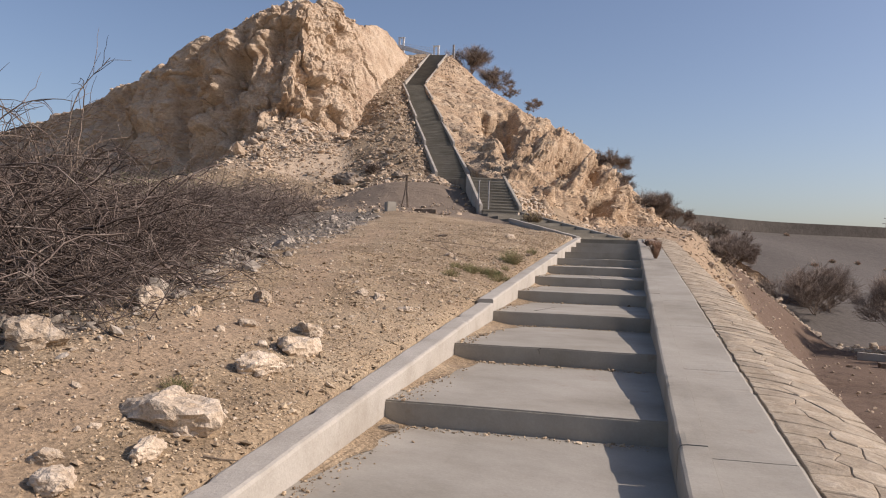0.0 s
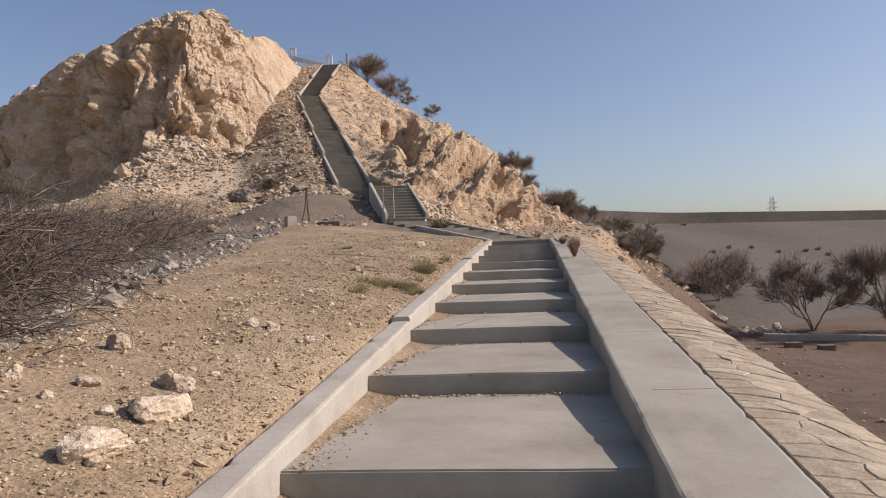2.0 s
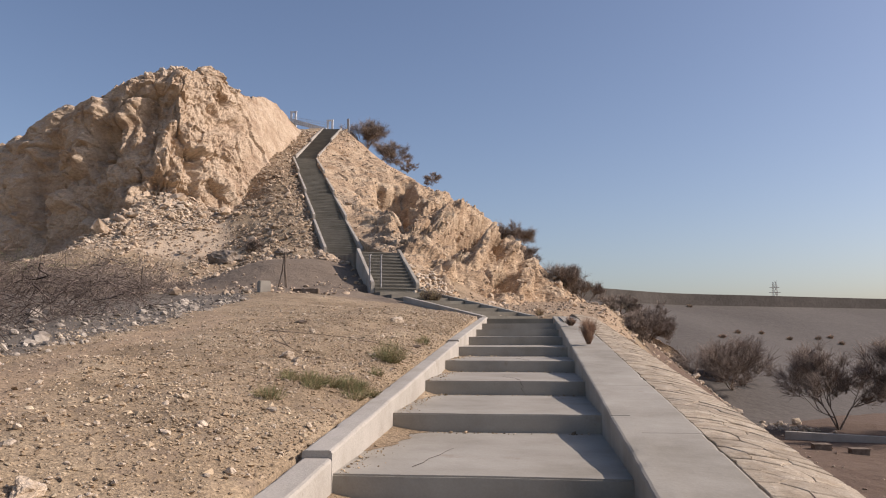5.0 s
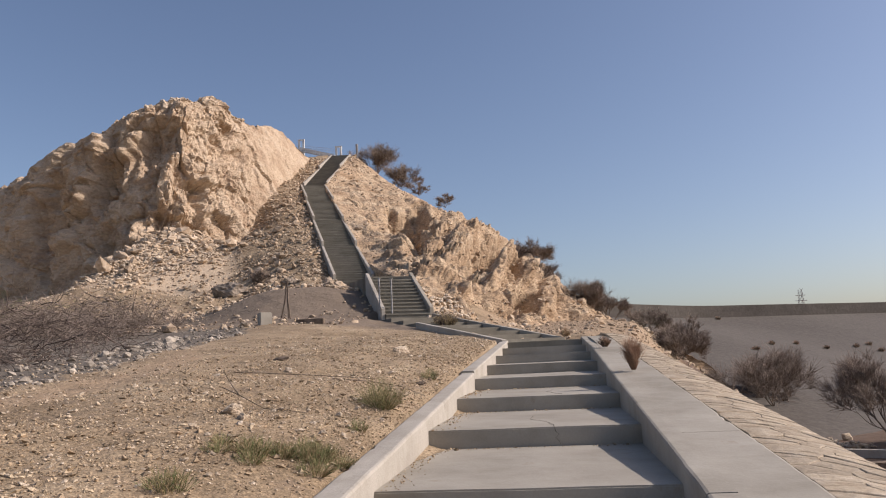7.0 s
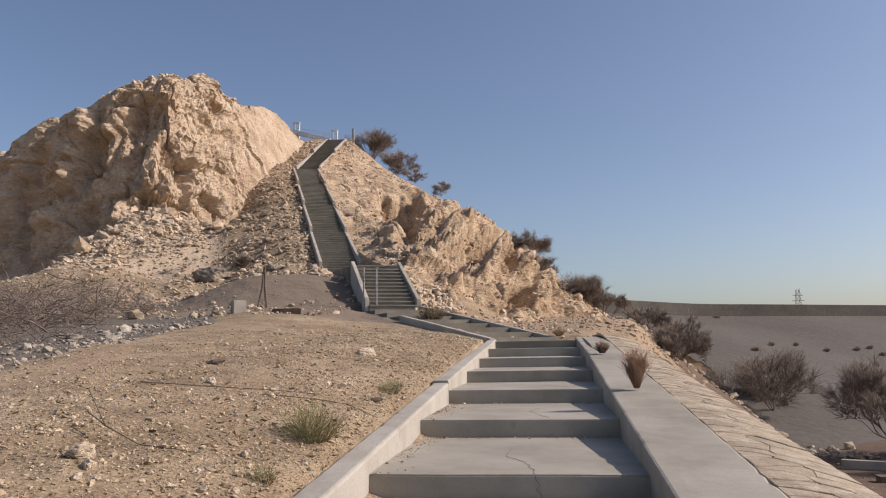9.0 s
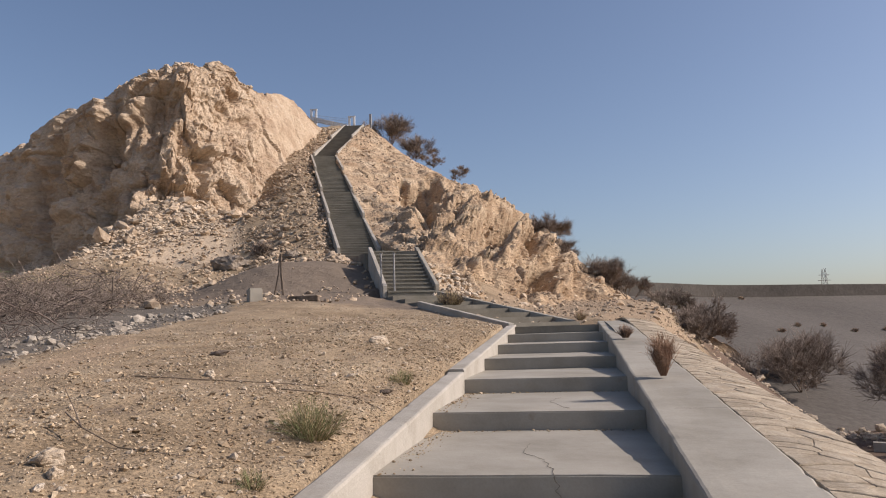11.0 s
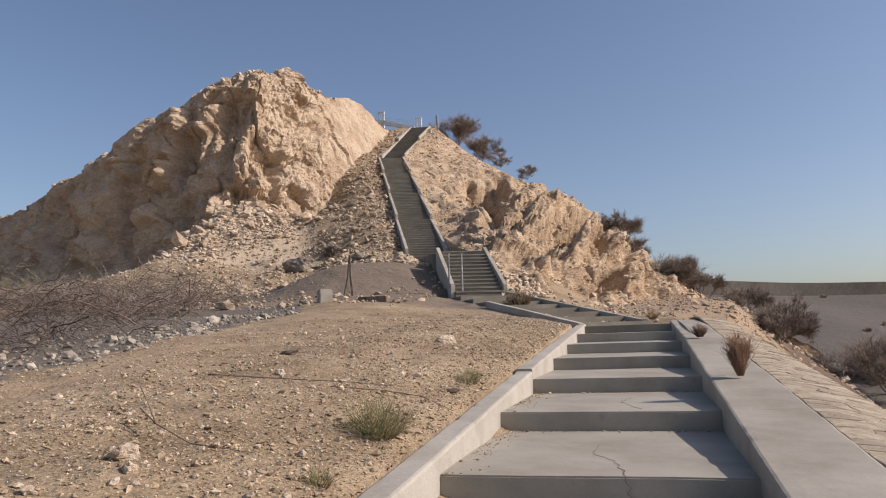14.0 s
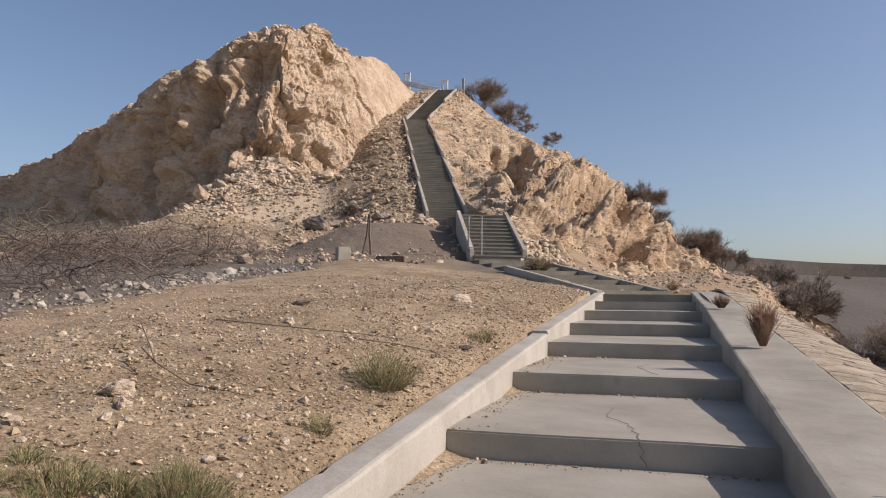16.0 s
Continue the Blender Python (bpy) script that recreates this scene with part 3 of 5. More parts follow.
# ---------------------------------------------------------------- the stairs up the hill
def flight(name, a, b, width, count, kerbs, label, kerb_w=0.17, tall=0.34):
    top = tagged(empty(name, a), label, "stairs", kind="structure")
    d = b - a
    run = math.hypot(d.x, d.y)
    f = Vector((d.x / run, d.y / run, 0))
    s = Vector((f.y, -f.x, 0)) * (width / 2)
    tread, rise = run / count, d.z / count
    block = hull([tuple(p) for p in (-s + Vector((0, 0, -0.55)), s + Vector((0, 0, -0.55)), s + f * (tread + 0.03) + Vector((0, 0, -0.55)), -s + f * (tread + 0.03) + Vector((0, 0, -0.55)), -s, s, s + f * (tread + 0.03), -s + f * (tread + 0.03))], bevel=0.015)
    me = bpy.data.meshes.new("step")
    block.to_mesh(me)
    block.free()
    me.materials.append(OLD_CONCRETE)
    lip = -f * 0.035
    edge = hull([tuple(p) for p in (-s + lip + Vector((0, 0, -0.05)), s + lip + Vector((0, 0, -0.05)), s + f * 0.1 + Vector((0, 0, -0.05)), -s + f * 0.1 + Vector((0, 0, -0.05)), -s + lip + Vector((0, 0, 0.004)), s + lip + Vector((0, 0, 0.004)), s + f * 0.1 + Vector((0, 0, 0.004)), -s + f * 0.1 + Vector((0, 0, 0.004)))])
    nosing = bpy.data.meshes.new("nosing")
    edge.to_mesh(nosing)
    edge.free()
    nosing.materials.append(WORN)
    for i in range(count):
        ob = new("step", me)
        ob.parent = top
        ob.location = f * (tread * i) + Vector((0, 0, rise * (i + 1)))
        bar = new("nosing", nosing)
        bar.parent = ob
    for sgn in (-1, 1):
        for k in range(kerbs):
            p = a + d * ((k + 0.02) / kerbs) + s * sgn
            q = a + d * ((k + 1.0) / kerbs) + s * sgn
            p, q = p - a, q - a
            bm = rail_block((p.x, p.y, p.z + rise + tall), (q.x, q.y, q.z + rise + 0.04), s * sgn, kerb_w, 1.0, 0, bevel=0.02, cuts=2)
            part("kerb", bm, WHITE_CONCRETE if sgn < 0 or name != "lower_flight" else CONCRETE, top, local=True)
    return top


flight("lower_flight", UP_A, UP_B, 1.85, 12, 1, "grey concrete flight of steps between sloping walls", tall=0.2)
part("landing", hull([(-7.2, 26.6, 3.6), (-4.9, 26.6, 3.6), (-7.6, 34.3, 3.8), (-10.5, 34.3, 3.8), (-7.2, 26.6, 4.48), (-4.9, 26.6, 4.48), (-7.6, 34.3, 5.0), (-10.5, 34.3, 5.0)]), OLD_CONCRETE, tagged(empty("stair_landing", (-8, 30, 4.5)), "plain concrete landing between two flights", "landing", kind="structure"))
flight("middle_flight", F2_A, F2_B, 2.0, 64, 4, "long steep concrete flight with stepped side walls")
flight("upper_flight", F3_A, F3_B, 2.0, 40, 2, "upper concrete flight with stepped side walls")


# ---------------------------------------------------------------- the dam
DAM = [(7.5, 70.9), (17.9, 83.4), (29.8, 90.6), (55.4, 105.5), (120, 140), (260, 205)]
dam = tagged(empty("dam", (30, 90, -4.5)), "long grey dam with smooth sloping face and dark crest", "dam", kind="structure")


def dam_strip(name, offs, mat):
    """A strip along the dam; offs are (distance towards the valley, height) pairs."""
    pts = [(-6, 60), (0.5, 65)] + DAM
    vs, fs = [], []
    N = 60
    for i in range(N + 1):
        p = spline([(x, y, 0) for x, y in pts], i / N)
        q = spline([(x, y, 0) for x, y in pts], min(1, i / N + 0.01)) - spline([(x, y, 0) for x, y in pts], max(0, i / N - 0.01))
        q.normalize()
        out = Vector((q.y, -q.x, 0))
        for o, h in offs:
            vs.append(p + out * o + Vector((0, 0, h)))
    n = len(offs)
    for i in range(N):
        for j in range(n - 1):
            fs.append((i * n + j, i * n + j + 1, (i + 1) * n + j + 1, (i + 1) * n + j))
    return mesh_part(name, vs, fs, mat, dam)


dam_strip("face", [(0.6, 4.0), (12, 0.8), (24, -2.6), (32, -4.9), (32, -6)], DAM_FACE)
dam_strip("crest_wall", [(0.7, 3.6), (0.7, 4.6), (0.3, 4.62), (0.3, 5.35), (-0.3, 5.4), (-6, 5.4), (-6, 3)], DAM_TOP)


# ---------------------------------------------------------------- builders for natural things
class Tubes:
    """Collects thin tapered tubes in one mesh."""

    def __init__(self, sides=3):
        self.v, self.f, self.n = [], [], sides

    def add(self, pts, r0, r1):
        base, n = len(self.v), self.n
        for k, p in enumerate(pts):
            d = (pts[min(k + 1, len(pts) - 1)] - pts[max(k - 1, 0)]).normalized()
            u = d.cross(Vector((0.3, 0.2, 0.93))).normalized()
            w = d.cross(u)
            r = r0 + (r1 - r0) * k / (len(pts) - 1)
            for i in range(n):
                a = 2 * math.pi * i / n
                self.v.append(p + u * (r * math.cos(a)) + w * (r * math.sin(a)))
        for k in range(len(pts) - 1):
            for i in range(n):
                a, b = base + k * n + i, base + k * n + (i + 1) % n
                self.f.append((a, b, b + n, a + n))

    def make(self, name, mat, parent=None):
        return mesh_part(name, self.v, self.f, mat, parent, smooth=True)


def wander(rng, p, d, length, seg, bend, lift=0.0):
    pts = [p.copy()]
    for _ in range(seg):
        d = (d + Vector((rng.gauss(0, bend), rng.gauss(0, bend), rng.gauss(0, bend) + lift))).normalized()
        p = p + d * (length / seg)
        pts.append(p.copy())
    return pts, d


def limbs(rng, wood, twigs, p, d, length, r, depth, bend, spread, kids, lift, tips, first=2):
    pts, d2 = wander(rng, p, d, length, 5 if depth > 1 else 4, bend, lift)
    (wood if depth > 1 else twigs).add(pts, r, r * 0.55)
    if depth == 0:
        tips.append(pts[-1])
        return
    for k in range(kids):
        q = pts[-1] if k == 0 else pts[rng.randrange(first, len(pts))]
        nd = (d2 + Vector((rng.gauss(0, spread), rng.gauss(0, spread), rng.gauss(0, spread * 0.6)))).normalized()
        limbs(rng, wood, twigs, q, nd, length * rng.uniform(0.55, 0.85), r * 0.55, depth - 1, bend, spread, kids, lift, tips, first)


def thorn_tree(name, at, height, width, seed, label, stems=4, leafy=None, twig=0.012, group="", kids=4, depth=4, haze=4, first=1):
    """A many-stemmed desert tree with a wide thin crown."""
    rng = random.Random(seed)
    top = tagged(empty(name, at), label, "tree", group)
    wood, twigs, tips = Tubes(5), Tubes(3), []
    at = Vector(at)
    for k in range(stems):
        a = 2 * math.pi * (k + rng.uniform(-0.3, 0.3)) / stems
        out = width / height * 0.42
        d = Vector((math.cos(a) * out, math.sin(a) * out, 0.9)).normalized()
        limbs(rng, wood, twigs, at - Vector((0, 0, 0.1)), d, height * 0.40, height * 0.016, depth, 0.09, 0.36, kids, 0.012, tips, first)
    wood.make("trunk", BARK, top)
    for t in tips[:]:
        for _ in range(haze):
            pts, _d = wander(rng, t, ((t - at).normalized() + Vector((rng.gauss(0, 0.55), rng.gauss(0, 0.55), rng.gauss(0.05, 0.35)))).normalized(), height * rng.uniform(0.07, 0.24), 2, 0.25)
            twigs.add(pts, twig * 0.75, twig * 0.4)
    crown = twigs.make("crown", TREE_TWIG, top)
    if leafy:
        lv, lf = [], []
        for t in tips:
            for _ in range(leafy[0]):
                c = t + Vector((rng.gauss(0, 1), rng.gauss(0, 1), rng.gauss(0, 0.7))) * (height * 0.07)
                s = leafy[1] * rng.uniform(0.6, 1.3)
                u = Vector((rng.gauss(0, 1), rng.gauss(0, 1), rng.gauss(0, 1))).normalized()
                w = u.orthogonal().normalized()
                b = len(lv)
                lv += [c - u * s, c - w * s * 0.45, c + u * s, c + w * s * 0.45]
                lf.append((b, b + 1, b + 2, b + 3))
        mesh_part("foliage", lv, lf, leafy[2], top)
    return top


def brush_heap(name, outline, count, seed, label, r=0.006, length=(0.5, 1.3), lean=0.5, branchlets=4, mat=None, parent_cat="bush"):
    """Dead thorny branches lying in a tangled heap; outline(rng) gives a start and its height share."""
    rng = random.Random(seed)
    at = outline(random.Random(1))
    top = tagged(empty(name, (at[0], at[1], ground(at[0], at[1]))), label, parent_cat)
    big, small = Tubes(4), Tubes(3)
    for k in range(count):
        x, y, h = outline(rng)
        z = ground(x, y) + rng.uniform(0.0, h) ** 1.0
        d = Vector((rng.gauss(0, 1), rng.gauss(0, 1), rng.gauss(lean * 0.3, lean)))
        L = rng.uniform(*length)
        pts, d2 = wander(rng, Vector((x, y, z)), d.normalized(), L, 7, 0.27, -0.06)
        lim = [max(0.02, q.z - ground(q.x, q.y)) for q in (pts[-1],)][0]
        if lim > h * 1.25:
            for q in pts:
                q.z -= (lim - h * 1.1) * 0.8
        thick = r * rng.choice((0.6, 0.8, 1, 1, 1.4, 2.4 if k % 5 == 0 else 1))
        (big if thick > r * 1.3 else small).add(pts, thick, thick * 0.4)
        for _ in range(branchlets):
            q = pts[rng.randrange(1, len(pts))]
            e = (d2 + Vector((rng.gauss(0, 0.8), rng.gauss(0, 0.8), rng.gauss(0, 0.7)))).normalized()
            p2, _d = wander(rng, q, e, L * rng.uniform(0.15, 0.45), 4, 0.33)
            small.add(p2, thick * 0.5, thick * 0.25)
    if big.v:
        tagged(big.make("branch_tangle", TWIG, top), kind="stuff")
    tagged(small.make("twig_tangle", mat or TWIG, top), kind="stuff")
    return top


def tuft(name, at, width, height, count, seed, mats, label, cat="grass", droop=-0.08, r=0.0019, fan=0.7):
    """A clump of fine stems growing from one root."""
    rng = random.Random(seed)
    at = Vector(at)
    top = tagged(empty(name, at), label, cat)
    sets = [Tubes(3) for _ in mats]
    for k in range(count):
        a, q = rng.uniform(0, 2 * math.pi), rng.random() ** 0.6
        s = at + Vector((math.cos(a), math.sin(a), 0)) * (q * width * 0.22)
        d = Vector((math.cos(a) * q * fan, math.sin(a) * q * fan, 1)).normalized()
        L = height * rng.uniform(0.55, 1.1) * (1.05 - 0.35 * q)
        pts, d2 = wander(rng, s - Vector((0, 0, 0.02)), d, L, 4, 0.14, droop * q)
        t = sets[k % len(sets)]
        t.add(pts, r, r * 0.35)
        for _ in range(2):
            p2, _d = wander(rng, pts[rng.randrange(2, 4)], (d2 + Vector((rng.gauss(0, 0.5), rng.gauss(0, 0.5), 0.2))).normalized(), L * 0.3, 2, 0.2)
            t.add(p2, r * 0.7, r * 0.3)
    for t, m, n in zip(sets, mats, ("stem_clump", "dry_stem_clump")):
        t.make(n, m, top)
    return top


def rock_mesh(name, seed, size, mat, sub=3, angular=0.5):
    """A weathered stone: facets cut into a ball, then worn."""
    rng = random.Random(seed)
    bm = bmesh.new()
    bmesh.ops.create_icosphere(bm, subdivisions=sub, radius=0.5)
    cuts = [(Vector((rng.gauss(0, 1), rng.gauss(0, 1), rng.gauss(0, 0.8))).normalized(), rng.uniform(0.24, 0.42)) for _ in range(9)]
    off = Vector((seed * 3.7, seed * 1.3, 0))
    for v in bm.verts:
        for n, d in cuts:
            e = v.co.dot(n) - d
            if e > 0:
                v.co -= n * e * 0.88
        q = v.co.copy()
        v.co += q.normalized() * (0.09 * noise.fractal(q * 3 + off, 0.8, 2, 3) + 0.045 * noise.fractal(q * 9 + off, 0.7, 2, 3))
        v.co = Vector((v.co.x * size[0], v.co.y * size[1], v.co.z * size[2]))
    me = bpy.data.meshes.new(name)
    bm.to_mesh(me)
    bm.free()
    me.materials.append(mat)
    return me


def rock(name, at, size, seed, label, turn=0.0, sink=0.2, z=None, mat=None, sub=4):
    ob = new(name, rock_mesh(name, seed, size, mat or RUBBLE, sub))
    gz = ground(at[0], at[1]) if z is None else z
    ob.location = (at[0], at[1], gz + size[2] * (0.5 - sink))
    ob.rotation_euler = (0, 0, turn)
    return tagged(ob, label, "rock")


def stones(name, count, place, seed, mat, label, cat="gravel", tiny=False):
    """Countless loose stones; place(rng) gives x, y, z and a size."""
    if tiny:
        bv = np.array([(0.5, 0, 0), (0, 0.5, 0), (-0.5, 0, 0), (0, -0.5, 0), (0.08, 0.05, 0.5), (0, 0, -0.4)])
        bf = np.array([(0, 1, 4), (1, 2, 4), (2, 3, 4), (3, 0, 4), (1, 0, 5), (2, 1, 5), (3, 2, 5), (0, 3, 5)])
    else:
        bm = bmesh.new()
        bmesh.ops.create_icosphere(bm, subdivisions=1, radius=0.5)
        bv = np.array([v.co[:] for v in bm.verts])
        bf = np.array([[v.index for v in f.verts] for f in bm.faces])
        bm.free()
    rng, nr = random.Random(seed), np.random.RandomState(seed)
    vs, fs, k = [], [], 0
    for _ in range(count):
        p = place(rng)
        if not p:
            continue
        x, y, z, s = p
        m = Euler((rng.uniform(-0.5, 0.5), rng.uniform(-0.5, 0.5), rng.uniform(0, 6.3))).to_matrix()
        sc = np.array([rng.uniform(0.7, 1.4), rng.uniform(0.6, 1.1), rng.uniform(0.35, 0.8)]) * s
        w = (bv * (1 + nr.uniform(-0.3, 0.25, (len(bv), 1))) * sc) @ np.array(m).T + np.array((x, y, z + sc[2] * 0.22))
        vs.append(w)
        fs.append(bf + k)
        k += len(bv)
    vs, fs = np.concatenate(vs), np.concatenate(fs)
    ob = mesh_part(name, vs, fs, mat)
    return tagged(ob, label, cat, kind="stuff")


# ---------------------------------------------------------------- stones and rubble
PEBBLE = material("pebbles", (0.383, 0.287, 0.188), (0.248, 0.176, 0.112), (0.508, 0.408, 0.285), 4, 60, 0.95, 0.2, 0.5, island=0.5)
PALE = material("pale_limestone", (0.53, 0.425, 0.315), (0.4, 0.305, 0.213), (0.62, 0.52, 0.41), 9, 60, 0.95, 0.7, 0.9, island=0.15, grain=0.3)
ASHY = material("ash_stones", (0.32, 0.274, 0.222), (0.18, 0.152, 0.12), (0.46, 0.403, 0.335), 4, 60, 0.95, 0.3, 0.5, island=0.3)


def on_slope(rng):
    y = rng.uniform(-13, 17)
    x = -0.24 - abs(rng.gauss(0, 1)) * 2.2
    if x < -7.5 or zone_trail(x, y) > 0.45 and rng.random() < 0.6:
        return None
    if fbm(x * 0.9, y * 0.9, 21, 3) < rng.uniform(-0.9, 0.3):
        return None
    return x, y, ground(x, y), min(0.07, 0.0098 * math.exp(abs(rng.gauss(0, 0.68))))


stones("loose_gravel", 105000, on_slope, 11, PEBBLE, "loose tan gravel and small stones on dirt", tiny=True)


def on_slope_pale(rng):
    y = rng.uniform(-13, 19)
    x = -0.3 - abs(rng.gauss(0, 1)) * 2.8
    return None if x < -9 else (x, y, ground(x, y), min(0.09, 0.0092 * math.exp(abs(rng.gauss(0, 0.74)))))


stones("pale_stones", 19000, on_slope_pale, 12, PALE, "scattered pale limestone chips on the dirt slope")


def in_ash(rng):
    y = rng.uniform(-10.5, 19)
    x = brush_edge(y) - abs(rng.gauss(0, 1.8)) + 0.25
    return x, y, ground(x, y), min(0.36, 0.037 * math.exp(abs(rng.gauss(0, 0.75))))


stones("ash_stones", 1500, in_ash, 13, ASHY, "grey and white stones in ashy burnt soil")


def on_ramp(rng):
    y = rng.uniform(27, 75)
    x = stair_x(y) - 1.3 - abs(rng.gauss(0, 1)) * 7
    if x < -34:
        return None
    return x, y, ground(x, y), min(1.3, 0.105 * math.exp(abs(rng.gauss(0, 0.6))))


stones("scree", 9000, on_ramp, 14, RUBBLE, "broken limestone rubble lying under the cliff")


def at_foot(rng):
    t = rng.random() ** 0.8
    p = spline(L_FOOT[3:9], t)
    x, y = p.x + rng.gauss(0.6, 1.6), p.y - abs(rng.gauss(0, 3.2)) + 1.0
    return x, y, ground(x, y), min(1.5, 0.13 * math.exp(abs(rng.gauss(0, 0.72))))


stones("talus", 4200, at_foot, 15, RUBBLE, "pale fallen blocks heaped along the cliff foot")


def at_foot_small(rng):
    p = spline(L_FOOT[3:9], rng.random() ** 0.8)
    x, y = p.x + rng.gauss(0.8, 1.3), p.y - abs(rng.gauss(0, 3.4)) + 0.8
    return x, y, ground(x, y), min(0.9, 0.11 * math.exp(abs(rng.gauss(0, 0.6))))


stones("talus_crumbs", 17000, at_foot_small, 28, PALE, "pale crumbled limestone banked along the cliff foot", tiny=True)


def before_hill(rng):
    x, y = rng.uniform(-30, -6), rng.uniform(18, 34)
    if zone_fill(x, y) > 0.8 and rng.random() < 0.93:
        return None
    return x, y, ground(x, y), min(0.6, 0.075 * math.exp(abs(rng.gauss(0, 0.6))))


stones("field_stones", 2600, before_hill, 16, RUBBLE, "scattered stones on the ground before the hill")


def by_gate(rng):
    k = rng.random()
    x, y = -3.3 + k * 1.6 + rng.gauss(0, 0.2), 23.3 + rng.random() * 3.2
    return x - (y - 23.3) * 0.45, y, 2.1 + (y - 23.3) * 0.5 - k * 0.7 + rng.uniform(0, 0.35), rng.uniform(0.12, 0.32)


stones("rubble_bank", 420, by_gate, 17, PALE, "bank of pale rubble beside the lower flight", "rubble")


def on_bank(rng):
    y = rng.uniform(-10, 46)
    x = 4.6 + 0.08 * max(0, y - 14) + abs(rng.gauss(0, 1)) * 3.5
    return x, y, ground(x, y), min(0.5, 0.07 * math.exp(abs(rng.gauss(0, 0.7))))


stones("bank_stones", 1100, on_bank, 18, RUBBLE, "loose stones on the embankment above the valley")


def by_shrub(rng):
    x, y = rng.gauss(7.0, 0.6), rng.gauss(36.0, 1.3)
    return x, y, ground(x, y), min(0.6, 0.16 * math.exp(abs(rng.gauss(0, 0.5))))


stones("bank_rubble", 140, by_shrub, 27, PALE, "pale rubble under a dark shrub", "rubble")


def valley_line(rng):
    k = rng.random()
    x, y = 10.5 + 5 * k + rng.gauss(0, 0.7), 44 - 10 * k + rng.gauss(0, 1.2)
    return x, y, ground(x, y), min(0.7, 0.14 * math.exp(abs(rng.gauss(0, 0.6))))


stones("valley_stones", 500, valley_line, 19, PALE, "line of pale stones along the valley floor")


def on_treads(rng):
    i = rng.choice((1, 2, 2, 3, 3, 4, 5, 6, 7, 1, 2))
    z, y0 = RISE * (i - 6), Y5 + RUN * (i - 6)
    if rng.random() < 0.6:
        x, y = 0.02 + abs(rng.gauss(0, 0.1)), y0 + RUN * (1 - rng.random() ** 1.6)
    else:
        x, y = rng.random() ** 1.7 * 1.9, y0 + RUN - 0.03 - abs(rng.gauss(0, 0.05))
    return x, y, z + 0.002, min(0.05, 0.0075 * math.exp(abs(rng.gauss(0, 0.65))))


stones("tread_grit", 3400, on_treads, 20, PEBBLE, "grit and small stones swept against the steps")

# dust lying in the corners of the treads
for i, (wx, ly) in {0: (0.25, 1.5), 1: (0.42, 1.9), 2: (0.5, 1.7), 3: (0.5, 1.3), 4: (0.22, 0.8), 5: (0.12, 0.5)}.items():
    z, yb = RISE * (i - 5), Y5 + RUN * (i - 4)
    vs, fs = [], []
    for a in range(13):
        for b in range(13):
            u, v = a / 12, b / 12
            y = yb - v * ly
            edge = 0.62 * wx * (1 - v) ** 0.8 * (1 + 0.9 * noise.noise(Vector((y * 3, i, 0)))) + 0.03
            vs.append((0.001 + u * edge, y, z + 0.004 + 0.045 * (1 - u) ** 1.5 * (1 - v) + 0.006 * noise.noise(Vector((u * 5, y * 5, i)))))
    for a in range(12):
        for b in range(12):
            fs.append((a * 13 + b, a * 13 + b + 1, (a + 1) * 13 + b + 1, (a + 1) * 13 + b))
    tagged(mesh_part("dust_drift", vs, fs, DIRT, smooth=True), "thin drift of tan dust on a concrete tread", "dust", "dust on the treads")

ROCKS = ((-0.72, -10.75, 0.50, 0.34, 0.28), (-0.76, -8.95, 0.34, 0.26, 0.2), (-0.92, -8.45, 0.3, 0.2, 0.13), (-0.72, -9.7, 0.32, 0.24, 0.16), (-2.25, -8.75, 0.27, 0.24, 0.24),
         (-2.0, -10.3, 0.42, 0.3, 0.26), (-0.55, -11.2, 0.2, 0.14, 0.1), (-0.62, -11.7, 0.2, 0.17, 0.12), (-0.82, -11.55, 0.14, 0.12, 0.08), (-1.68, -7.75, 0.25, 0.2, 0.15),
         (-1.32, -8.75, 0.14, 0.11, 0.09), (-1.7, -8.9, 0.12, 0.11, 0.11), (-1.18, -6.35, 0.15, 0.11, 0.1), (-1.35, -1.4, 0.17, 0.14, 0.1), (-1.2, -1.54, 0.1, 0.09, 0.07),
         (-1.34, 5.54, 0.24, 0.18, 0.15), (-1.94, 1.63, 0.1, 0.09, 0.08), (-0.62, -6.5, 0.16, 0.12, 0.07), (-1.0, -6.3, 0.2, 0.15, 0.12))
for k, (x, y, a, b, c) in enumerate(ROCKS):
    rock("limestone_rock", (x, y), (a * 1.25, b * 1.2, c * 1.25), 30 + k, "large pale weathered limestone block" if a > 0.3 else "small pale limestone rock half sunk in dirt", turn=k * 1.3, sink=0.4, mat=PALE)
ob = rock("flat_stone", (0.1, -9.32), (0.2, 0.12, 0.06), 90, "flat grey stone lying on a tread", z=RISE * -5 + 0.0, sink=0.05, mat=ASHY)

# boulders on the hilltop
for k, (x, y, z, a, c) in enumerate(((-25.36, 50.5, 22.28, 3.1, 1.9), (-26.85, 48.5, 21.71, 2.2, 1.5), (-27.58, 46.6, 21.02, 1.7, 1.5))):
    rock("hilltop_boulder", (x, y), (a, a * 0.8, c), 60 + k, "weathered boulder on the hill crest", turn=k, z=z - c * 0.28, sink=0.3, mat=PALE if k == 2 else ROCK)


rock("dirt_heap", (-16.5, 34), (2.6, 1.8, 1.3), 71, "smooth heap of grey-brown dirt among rubble", sink=0.35, mat=GREY_FILL)
rock("dark_boulder", (-12.82, 33), (1.2, 0.9, 0.7), 72, "dark brown boulder among rubble", turn=0.6, sink=0.3, mat=GREY_FILL)


